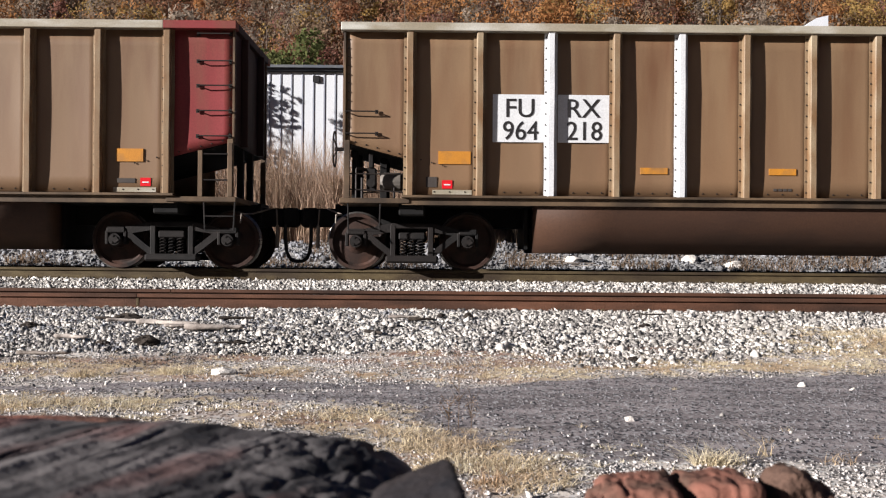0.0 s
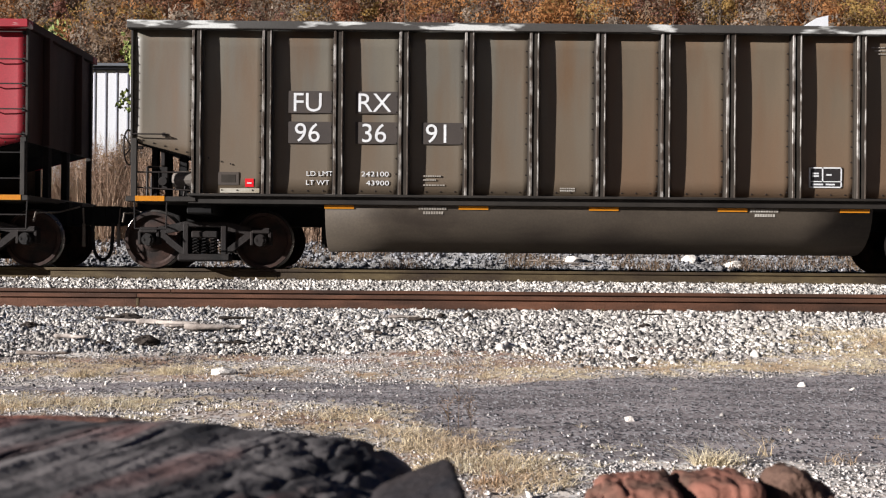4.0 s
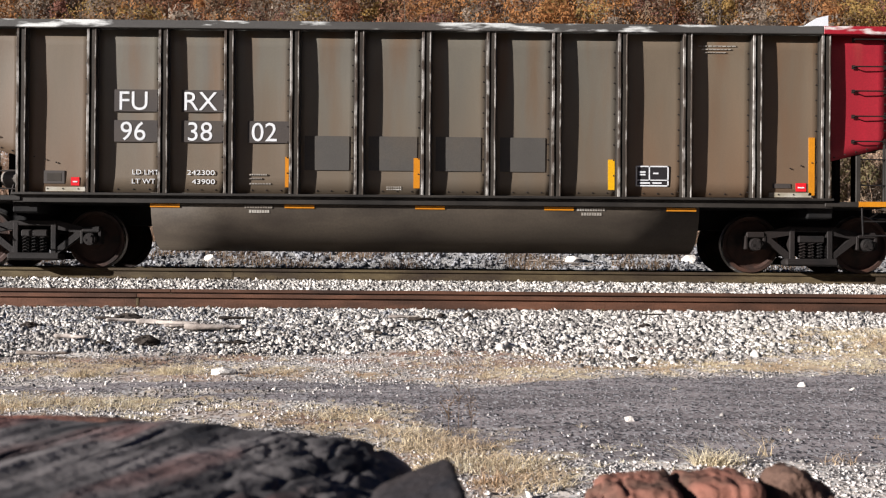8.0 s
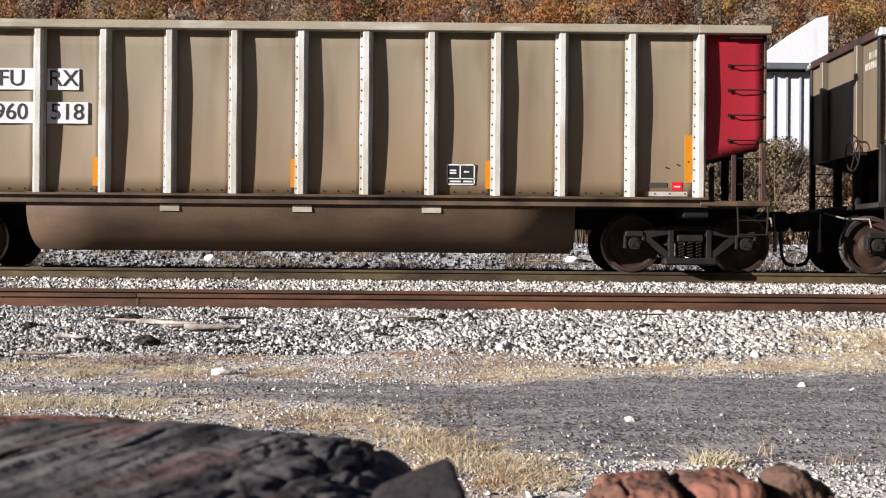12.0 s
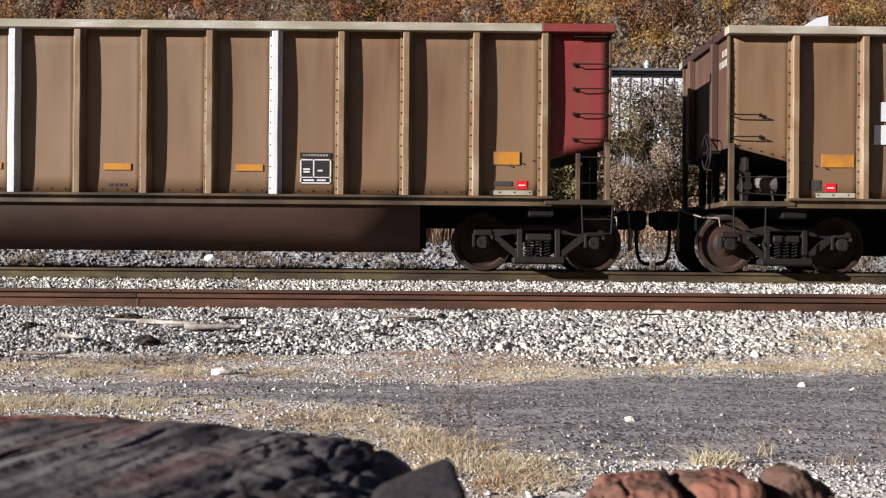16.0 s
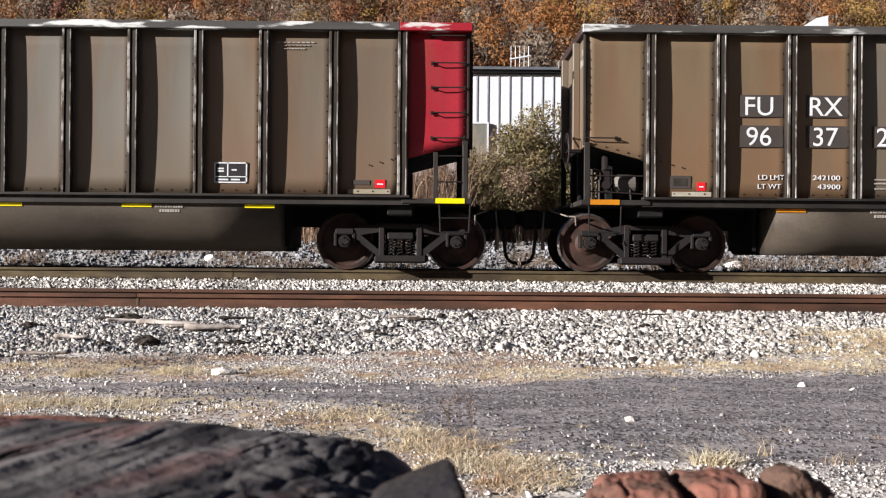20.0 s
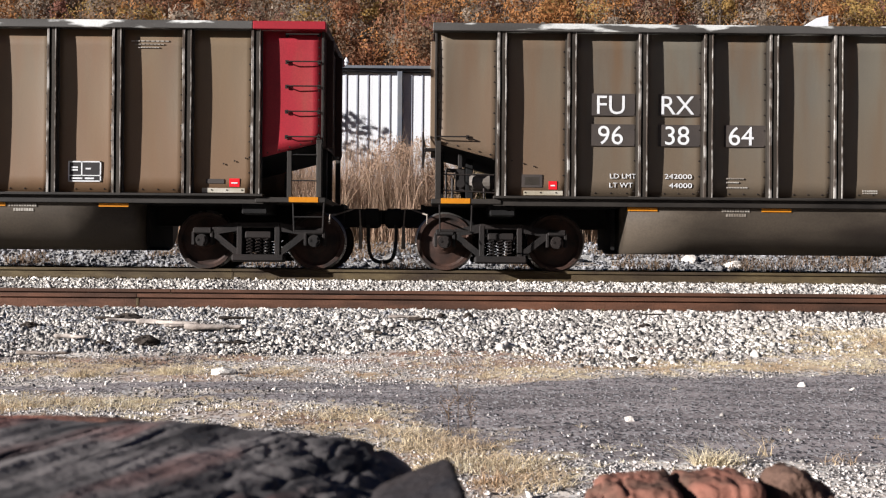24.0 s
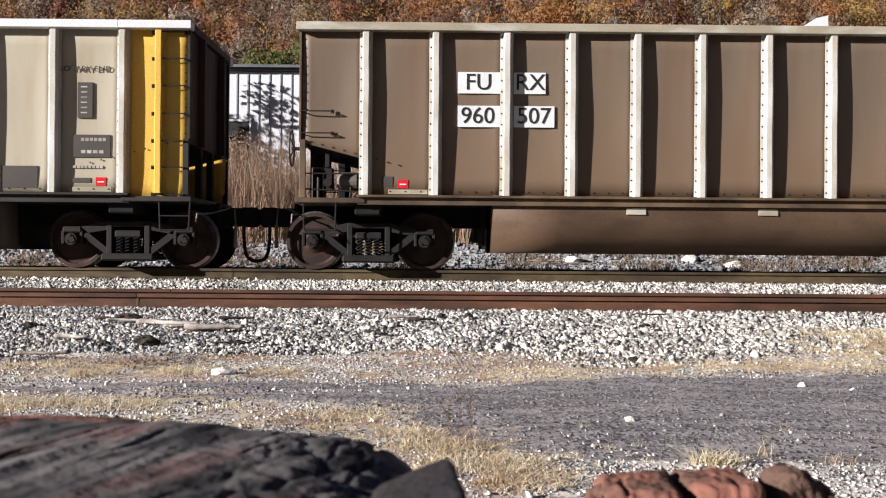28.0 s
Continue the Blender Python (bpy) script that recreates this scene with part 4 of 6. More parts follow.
def letter_car(car, style, marks, posts):
    """Paint, tags and writing on the near side of one car."""
    left, right = marks["left"], marks["right"]
    red_spots = [(-5.70, 0.16), (5.78, 0.16)]
    if style == "grey":
        red_spots = [(5.78, 0.16)] + ([] if marks.get("plain") else [(-5.46, 0.13)])
        patch(car, -5.88, -5.56, 1.31, 1.51, "patch", "tag")
        patch(car, -5.83, -5.61, 1.35, 1.47, "post_dark", "tag", t=0.007)
    for x, w in red_spots:
        t = patch(car, x, x + w, 1.28, 1.41, "tag_red", "tag")
        bm = box(B(), x + 0.03, x + w - 0.03, -SHEET_Y - 0.009, -SHEET_Y, 1.33, 1.35)
        part("tag_label", bm, "white", t)
    patch(car, 5.42, 5.70, 1.33, 1.40, "patch", "tag")
    if style != "grey":
        patch(car, -5.95, -5.78, 1.30, 1.46, "patch", "tag")
    patch(car, 5.36, 6.02, SILL_Z + 0.01, SILL_Z + 0.08, "chord_pale", "plate")
    patch(car, -5.85, -5.24, SILL_Z + 0.01, SILL_Z + 0.08, "chord_pale", "plate")
    if style == "brown":
        if marks.get("big", True):
            patch(car, -4.92, -4.10, 2.01, 2.75, "white", "sign", t=0.005)
            patch(car, -3.91, -3.06, 2.01, 2.75, "white", "sign", t=0.005)
            text(car, "FU", marks.get("fu", -4.50), 2.40, 0.29, "ink", 0.01)
            text(car, "RX", marks.get("rx", -3.52), 2.40, 0.29, "ink", 0.01)
            text(car, left, -4.49, 2.05, 0.29, "ink", 0.01, 0.92)
            text(car, right, -3.50, 2.05, 0.29, "ink", 0.01, 0.92)
        else:
            for z0 in (2.42, 2.06):
                patch(car, -4.86 if z0 > 2.3 else -4.95, -4.12, z0 - 0.04, z0 + 0.26, "white", "sign", t=0.005)
                patch(car, -3.91, -3.45 if z0 > 2.3 else -3.2, z0 - 0.04, z0 + 0.26, "white", "sign", t=0.005)
            text(car, "FU", -4.40, 2.42, 0.22, "ink", 0.01)
            text(car, "RX", -3.68, 2.42, 0.22, "ink", 0.01)
            text(car, left, -4.50, 2.06, 0.22, "ink", 0.01)
            text(car, right, -3.55, 2.06, 0.22, "ink", 0.01)
        for x in marks["whites"]:
            posts[x].data = posts[x].data.copy()
            posts[x].data.materials[0] = M["white"]
        patch(car, -5.76, -5.26, 1.66, 1.86, "orange_faded", y=SHEET_Y)
        patch(car, 2.42, 2.90, 1.74, 1.82, "ink", "sign", t=0.005)
        bars(car, 2.46, 2.86, 1.765, 0.03, 9, "letter_dim")
        for x in marks.get("orange", (-2.62, -0.62, 1.42)):
            patch(car, x, x + 0.42, 1.53, 1.63, "orange_faded")
        patch(car, 5.40, 5.82, 1.66, 1.86, "orange_faded")
        stencil_box(car, 2.42, 2.90, 1.34, 1.72, "white")
        bars(car, -0.55, -0.25, 1.28, 0.04, 4, "patch")
    elif style == "grey":
        for x0, x1, w, d in ((-4.80, -4.13, "FU", left), (-3.76, -3.11, "RX", right)):
            patch(car, x0, x1, 2.435, 2.775, "patch", "sign")
            patch(car, x0, x1, 1.965, 2.30, "patch", "sign")
            text(car, w, (x0 + x1) / 2 - 0.04, 2.46, 0.29, "white")
            text(car, d, (x0 + x1) / 2 - 0.04, 1.99, 0.29, "white")
        patch(car, -2.73, -2.09, 1.965, 2.30, "patch", "sign")
        text(car, marks["third"], -2.475, 1.99, 0.29, "white")
        text(car, "LD LMT", -4.31, 1.46, 0.075, "white", 0.006, 1.15)
        text(car, "LT WT", -4.34, 1.32, 0.075, "white", 0.006, 1.15)
        load, light = marks.get("weights", ("242100", "43900"))
        text(car, load, -3.45, 1.46, 0.075, "white", 0.006, 1.35)
        text(car, light, -3.41, 1.32, 0.075, "white", 0.006, 1.35)
        for z, x in ((1.46, -2.42), (1.40, -2.50), (1.32, -2.36)):
            bars(car, -2.70, x, z, 0.022, 8, "letter_dim")
        for k in range(2):
            bars(car, -0.58, -0.34, 1.25 + 0.035 * k, 0.022, 7, "letter_dim")
        stencil_box(car, 3.29, 3.80, 1.34, 1.66, "white")
        for i in range(3):
            bars(car, 4.25 + 0.05 * i, 4.85 - 0.08 * i, 3.52 - 0.05 * i, 0.015, 8, "letter_dim")
        for x in marks.get("stripes", ()):
            # the right-hand stripe has its glint painted in
            patch(car, x, x + 0.10, 1.28, 1.75, "orange_glint" if x > 2 else "orange")
        if marks.get("tall"):
            patch(car, 5.98, 6.07, 1.22, 2.12, "orange")
        if marks.get("dim"):
            for x0, x1 in ((-1.85, -1.16), (-0.86, -0.11), (0.18, 0.88), (1.18, 1.88)):
                patch(car, x0, x1, 1.55, 2.08, "faint_patch", "sign", t=0.003)
    elif style == "beige":
        for z0 in (2.80, 2.28):
            patch(car, -4.78, -4.12, z0 - 0.04, z0 + 0.29, "white", "sign", t=0.005)
            patch(car, -3.91, -3.42 if z0 > 2.5 else -3.28, z0 - 0.04, z0 + 0.29, "white", "sign", t=0.005)
        text(car, "FU", -4.46, 2.82, 0.25, "ink", 0.01)
        text(car, "RX", -3.66, 2.82, 0.25, "ink", 0.01)
        text(car, left, -4.47, 2.30, 0.25, "ink", 0.01)
        text(car, right, -3.60, 2.30, 0.25, "ink", 0.01)
        stencil_box(car, 2.28, 2.72, 1.34, 1.66, "white")
        for x in marks.get("stripes", ()):
            patch(car, x, x + 0.12, 1.28, 1.72, "orange")
        if marks.get("tall"):
            patch(car, 5.98, 6.09, 1.40, 2.14, "orange")
    else:
        text(car, "ROTARY END", 5.60, 3.05, 0.085, "patch", 0.006, 1.1)
        patch(car, 5.49, 5.72, 2.33, 2.88, "patch", "sign")
        for i in range(6):
            bars(car, 5.54, 5.67, 2.40 + 0.08 * i, 0.02, 1, "letter_dim")
        patch(car, 5.43, 6.0, 1.72, 2.07, "patch", "sign")
        bars(car, 5.55, 5.95, 1.97, 0.05, 6, "letter_dim")
        bars(car, 5.55, 5.92, 1.78, 0.05, 4, "letter_dim")
        bars(car, 5.43, 5.9, 1.55, 0.04, 8, "letter_dim")
        patch(car, 4.32, 4.88, 1.24, 1.58, "patch", "sign")
    # reflectors under the sill on the tub and on the end platforms
    col = marks.get("refl")
    if col:
        for x in (-4.0, -1.92, 0.10, 2.10, 4.0):
            part("reflector", box(B(), x - 0.23, x + 0.23, -1.497, -1.44, 0.955, 1.01), col, car)
        for x in (-7.13, 6.72):
            part("reflector", box(B(), x, x + 0.45, -1.588, -1.56, 1.045, 1.125), col, car)
    if marks.get("scrawl"):
        rng = np.random.default_rng(3)
        for x0, x1 in ((-1.35, -0.35), (0.2, 0.94), (1.55, 2.5)):
            bm = B()
            for k in range(4):
                w = (x1 - x0) / 4
                pts = [(x0 + w * (k + 0.5) + 0.5 * w * math.cos(1.1 * i + k) * (0.6 + 0.4 * rng.random()), -1.462, 0.79 + 0.09 * math.sin(1.7 * i + 2 * k) * (0.5 + 0.5 * rng.random())) for i in range(12)]
                path_bar(bm, pts, 0.005, 4)
            part("scrawl", bm, "scrawl", car, "pale unreadable scrawl")
    if style == "grey":
        for x in (-2.55, 2.60):
            bars(car, x - 0.22, x + 0.22, 0.95, 0.045, 11, "letter_dim", 1.488)
            bars(car, x - 0.15, x + 0.17, 0.88, 0.045, 8, "letter_dim", 1.478)
    elif style == "beige":
        for x in (-2.0, 0.05, 2.05):
            part("plate", box(B(), x - 0.15, x + 0.15, -1.50, -1.45, 0.90, 1.0), "chord_pale", car)


def ends_rusty(x):
    return "rustgrey" if x > 3.2 or x < -5.2 else None


def right_rusty(x):
    return "rustgrey" if x > 0.5 else None


def all_rusty(x):
    return "rusty"


def half_rusty(x):
    return "rusty" if x > 0.5 or x < -5.2 else "rustgrey" if x > -1.5 else None


# rusty tan at the left also paints in the sheen of the sun
def left_sheen_rusty(x):
    return "rusty" if x < -3.0 else "rustgrey" if x > 2 else None


def right_end_rusty(x):
    return "rustgrey" if x > 3.2 else None


def all_dusk(x):
    return "dusk"


# the cars in order of passing: style, marks
TRAIN = [
    ("brown", dict(left="964", right="218", whites=(-4.02, -2.0))),
    ("brown", dict(left="964", right="222", whites=(-2.0, 2.04), orange=(-3.6, 0.32), scrawl=True, fu=-4.38, rx=-3.70)),
    ("grey", dict(left="96", right="36", third="91", refl="orange", tones=right_rusty)),
    ("grey", dict(left="96", right="38", third="58", plain=True, refl="orange", tones=right_end_rusty)),
    ("grey", dict(left="96", right="38", third="02", weights=("242300", "43900"), refl="orange", stripes=(-2.15, -0.16, 2.86), tall=True, dim=True, tones=ends_rusty)),
    ("grey", dict(left="96", right="37", third="15", plain=True, weights=("242200", "43800"), refl="orange", tones=half_rusty)),
    ("beige", dict(left="960", right="518", stripes=(-3.2, -0.14, 2.88), tall=True)),
    ("brown", dict(left="964", right="199", whites=(-2.0, 2.04), big=False)),
    ("brown", dict(left="964", right="223", whites=(-4.02, -2.0, 2.04), refl=None)),
    ("grey", dict(left="96", right="37", third="20", refl="orange", tones=left_sheen_rusty)),
    ("grey", dict(left="96", right="37", third="66", weights=("242000", "44000"), refl="lime", tones=ends_rusty)),
    ("grey", dict(left="96", right="38", third="64", weights=("242000", "44000"), refl="orange", tones=ends_rusty)),
    ("grey", dict(left="96", right="37", third="46", refl="orange", tones=all_rusty)),
    ("beige", dict(left="960", right="507", stripes=(2.88,), tall=True, tones=all_dusk)),
    ("pale", dict(left="", right="")),
]
LABELS = {
    "brown": "rust-brown coal gondola with pale riveted posts and faded red end",
    "grey": "dark grey-brown coal gondola with shiny posts and bright red end",
    "beige": "beige coal gondola with cream posts, orange stripes and red end",
    "pale": "pale cream coal gondola with a yellow end and ladder",
}
CARS = []


def build_train():
    masters = {}
    out = []
    for style, _ in TRAIN:
        if style in masters:
            out.append(copy_thing(masters[style], pose(0, 0, 0)))
        else:
            masters[style] = build_car(style)
            out.append(tagged(masters[style], LABELS[style]))
    for i, (style, marks) in enumerate(TRAIN):
        posts = {}
        for o in out[i].children:
            if o.name.startswith("side_post"):
                if o.data.vertices[0].co.y < 0:
                    if abs(o.location.x - 6.76) > 0.1:
                        posts[min(POSTS, key=lambda p: abs(p - o.location.x))] = o
        tones = marks.get("tones")
        if tones:
            for o in out[i].children:
                if o.name.startswith("side_panel") and o.data.materials[0] is M[STYLES[style]["panel"]]:
                    x = sum(v.co.x for v in o.data.vertices) / len(o.data.vertices)
                    tone = tones(x)
                    if tone:
                        o.material_slots[0].link = "OBJECT"
                        o.material_slots[0].material = M[tone]
        letter_car(out[i], style, marks, posts)
    CARS[:] = out


build_train()

# ---------------------------------------------------------------- behind the train


def leaf_cloud(rng, centres, radii, count, size, flat=1.0, loose=0.8, tri=False):
    """Small leaf-clump quads scattered through blobs; returns vertex and face arrays."""
    idx = rng.integers(0, len(centres), count)
    c = np.asarray(centres)[idx]
    r = np.asarray(radii)[idx]
    d = rng.normal(size=(count, 3))
    d /= np.linalg.norm(d, axis=1)[:, None]
    rad = r * (0.35 + 0.65 * rng.random(count) ** 0.5)
    p = c + d * rad[:, None] * np.array([1, 1, flat])
    face = d + rng.normal(size=(count, 3)) * loose
    u = np.cross(face, rng.normal(size=(count, 3)))
    u /= np.linalg.norm(u, axis=1)[:, None]
    w = np.cross(face, u)
    w /= np.linalg.norm(w, axis=1)[:, None]
    s = size * (0.6 + 0.8 * rng.random(count))[:, None]
    if tri:
        v = np.stack([p - u * s, p + w * s * 1.1, p + u * s], axis=1).reshape(-1, 3)
        return v, np.arange(count * 3).reshape(-1, 3)
    v = np.stack([p - u * s, p + w * s * 0.6, p + u * s, p - w * s * 0.6], axis=1).reshape(-1, 3)
    f = np.arange(count * 4).reshape(-1, 4)
    return v, f


def mesh_np(name, v, f, material):
    me = bpy.data.meshes.new(name)
    v = np.asarray(v, dtype=np.float32)
    f = np.asarray(f, dtype=np.int32)
    k = f.shape[1]
    me.vertices.add(len(v))
    me.vertices.foreach_set("co", v.ravel())
    me.loops.add(f.size)
    me.loops.foreach_set("vertex_index", f.ravel())
    me.polygons.add(len(f))
    me.polygons.foreach_set("loop_start", np.arange(0, f.size, k, dtype=np.int32))
    me.update(calc_edges=True)
    me.materials.append(M[material])
    return me


def build_hill():
    """The wooded hillside: crowns by colour, each colour one mesh, with bare trunks between."""
    rng = np.random.default_rng(11)
    hues = ["leaf_rust", "leaf_orange", "leaf_brown", "leaf_gold", "leaf_wine", "leaf_grey", "leaf_green"]
    pv = {h: [] for h in hues}
    trunks = B()
    for k in range(700):
        y = 118 + 92 * rng.random()
        x = (rng.random() * 2 - 1) * (0.46 * y + 4)
        z = ground_z(x, y)
        px = x / y
        w = np.array([1.2, 1.2, 1.6, 0.6, 0.9, 1.4, 0.05])
        if px > 0.12:
            w = np.array([0.6, 1.5, 1.2, 1.6, 0.6, 1.0, 0.05])
        h = hues[rng.choice(7, p=w / w.sum())]
        tall = 7.0 + 6 * rng.random()
        cr = 2.2 + 2.2 * rng.random()
        if (z + tall) / y < 0.165 and -0.45 < px < 0.20:
            continue          # hidden behind the shed from everywhere on the road
        if z / y > 0.28:
            continue
        blobs = [(x + rng.normal() * cr * 0.5, y + rng.normal() * cr * 0.5, z + tall * (0.30 + 0.6 * rng.random())) for _ in range(9)]
        rads = [cr * (0.40 + 0.4 * rng.random()) for _ in range(9)]
        v, f = leaf_cloud(rng, blobs, rads, 1150, 0.10 + 0.0008 * y, 1.0, 0.25, tri=True)
        pv[h].append(v)
        if y < 190 and k % 2:
            bar(trunks, (x, y, z - 0.5), (x + rng.normal() * 0.5, y, z + tall * 1.05), 0.2, 5, 0.05)
            for _ in range(4):
                a = rng.random() * 6.28
                b0 = z + tall * (0.4 + 0.4 * rng.random())
                bar(trunks, (x, y, b0), (x + math.cos(a) * cr, y + math.sin(a) * cr, b0 + tall * 0.28), 0.07, 4, 0.02)
    wood = thing("wooded_hillside", "dense autumn woods in rust, orange and brown on a steep hillside", "woods", kind="stuff")
    for h in hues:
        if pv[h]:
            v = np.concatenate(pv[h])
            part("foliage", mesh_np("foliage", v, np.arange(len(v)).reshape(-1, 3), h), h, wood)
    part("trunk", trunks, "bark", wood)["kind"] = "stuff"


build_hill()

BUILD_Y = 31.0


def build_shed():
    """A long white metal-clad shed beyond the train, with standing seams, eave trim and a low roof."""
    shed = thing("metal_shed", "long white metal-clad shed with vertical seams and grey eave", "building")
    x0, x1, z0, z1 = -14.0, 9.62, 0.0, 5.66
    part("wall", box(B(), x0, x1, BUILD_Y, BUILD_Y + 0.2, z0, z1), "siding", shed)
    part("wall", box(B(), x0, x0 + 0.2, BUILD_Y + 0.2, BUILD_Y + 9, z0, z1), "siding", shed)
    part("wall", box(B(), x1 - 0.2, x1, BUILD_Y + 0.2, BUILD_Y + 9, z0, z1), "siding", shed)
    part("wall", box(B(), x0, x1, BUILD_Y + 9, BUILD_Y + 9.2, z0, z1), "siding", shed)
    seam = finish(box(B(), -0.020, 0.020, BUILD_Y - 0.022, BUILD_Y, z0, z1), "seam")
    x = x0 + 0.1
    while x < x1:
        s = part("seam", seam, "seam", shed)
        s.location.x = x
        x += 0.327
    part("eave_trim", box(B(), x0 - 0.1, x1 + 0.02, BUILD_Y - 0.16, BUILD_Y, z1 + 0.03, z1 + 0.10, 0.01), "roofing", shed)
    bm = plate(B(), [(x0 - 0.2, BUILD_Y - 0.25, z1 + 0.10), (x1 + 0.03, BUILD_Y - 0.25, z1 + 0.10), (x1 + 0.03, BUILD_Y + 4.6, z1 + 0.55), (x0 - 0.2, BUILD_Y + 4.6, z1 + 0.55)], 0.08, (0, 0, 1))
    plate(bm, [(x0 - 0.2, BUILD_Y + 4.6, z1 + 0.55), (x1 + 0.2, BUILD_Y + 4.6, z1 + 0.55), (x1 + 0.2, BUILD_Y + 9.4, z1 + 0.16), (x0 - 0.2, BUILD_Y + 9.4, z1 + 0.16)], 0.08, (0, 0, 1))
    part("roof", bm, "roofing", shed)
    door = part("door", box(B(), 0.73, 1.45, BUILD_Y - 0.10, BUILD_Y - 0.055, 0.5, 4.15), "shed_door", shed, "tall grey door in the white wall")
    for dx0, dx1, dz0, dz1 in ((0.68, 0.73, 0.5, 4.20), (1.45, 1.50, 0.5, 4.20), (0.73, 1.45, 4.15, 4.20)):
        part("door_frame", box(B(), dx0, dx1, BUILD_Y - 0.12, BUILD_Y - 0.055, dz0, dz1), "siding", door)
    win = part("window", box(B(), -6.42, -5.66, BUILD_Y - 0.06, BUILD_Y - 0.025, 2.6, 4.16), "ink", shed, "tall dark window opening")
    for dx0, dx1, dz0, dz1 in ((-6.47, -6.42, 2.6, 4.22), (-5.66, -5.61, 2.6, 4.22), (-6.42, -5.66, 4.16, 4.22)):
        part("frame", box(B(), dx0, dx1, BUILD_Y - 0.09, BUILD_Y - 0.025, dz0, dz1), "siding", win)
    part("downpipe", box(B(), -1.24, -1.08, BUILD_Y - 0.16, BUILD_Y, 0.4, 5.7, 0.02), "roofing", shed, "grey downpipe")
    # a dark vent in the wall and small white roof vents
    part("vent", box(B(), -3.77, -3.58, BUILD_Y - 0.08, BUILD_Y, 5.36, 5.55), "ink", shed)
    for vx in (-2.85, 6.4):
        bm = bar(B(), (vx, BUILD_Y + 0.8, z1 + 0.1), (vx, BUILD_Y + 0.8, z1 + 0.5), 0.06, 10)
        bar(bm, (vx, BUILD_Y + 0.8, z1 + 0.45), (vx, BUILD_Y + 0.8, z1 + 0.6), 0.1, 10, 0.02)
        part("roof_vent", bm, "white", shed)
    # a light white guard rail on the roof
    bm = B()
    for i in range(5):
        bar(bm, (2.30 + 0.14 * i, BUILD_Y + 2, z1 + 0.3), (2.30 + 0.14 * i, BUILD_Y + 2, z1 + 1.25), 0.012, 6)
    bar(bm, (2.26, BUILD_Y + 2, z1 + 0.82), (2.92, BUILD_Y + 2, z1 + 0.94), 0.025, 6)
    part("guard_rail", bm, "white", shed)
    # taller white bay at the right with a sloping head
    tower = thing("white_tower", "tall narrow white metal-clad tower with a sloping top", "building")
    tx0, tx1 = 9.64, 11.58
    part("wall", box(B(), tx0, tx1, BUILD_Y, BUILD_Y + 2, 0, 5.80), "siding", tower)
    for sx in (10.05, 10.45, 10.85):
        part("seam", box(B(), sx - 0.03, sx + 0.03, BUILD_Y - 0.05, BUILD_Y, 0, 5.75), "seam", tower)
    part("downpipe", box(B(), 11.12, 11.26, BUILD_Y - 0.12, BUILD_Y, 0, 5.84, 0.02), "roofing", tower, "grey downpipe")
    bm = plate(B(), [(tx0 - 0.30, BUILD_Y - 0.30, 6.02), (tx1, BUILD_Y - 0.30, 6.02), (tx1, BUILD_Y - 0.30, 7.44), (tx1 - 0.35, BUILD_Y - 0.30, 7.36)], 2.2)
    part("head", bm, "siding", tower)
    part("band", box(B(), tx0, tx1 + 0.02, BUILD_Y - 0.34, BUILD_Y + 1.9, 5.84, 6.0), "roofing", tower)


build_shed()


def blades(rng, xs, ys, h0, h1, w, lean, tip=0.15):
    """Grass blades as bent tapering strips; arrays of vertices and quads."""
    n = len(xs)
    z = np.array([ground_z(a, b) for a, b in zip(xs, ys)])
    a = rng.random(n) * 2 * math.pi
    l = rng.normal(size=n) * lean
    h = h0 + (h1 - h0) * rng.random(n)
    dx, dy = np.cos(a), np.sin(a)
    b = rng.random(n) * 2 * math.pi
    wx, wy = np.cos(b) * w, np.sin(b) * w
    out = []
    for t, k in ((0, 1.0), (0.5, 0.8), (1.0, tip)):
        px = xs + dx * l * h * t * t
        py = ys + dy * l * h * t * t
        pz = z - 0.01 + h * t
        out.append(np.stack([px - wx * k, py - wy * k, pz], 1))
        out.append(np.stack([px + wx * k, py + wy * k, pz], 1))
    v = np.stack(out, 1).reshape(-1, 3)
    base = (np.arange(n) * 6)[:, None]
    f = np.concatenate([base + np.array([[0, 1, 3, 2]]), base + np.array([[2, 3, 5, 4]])])
    return v, f


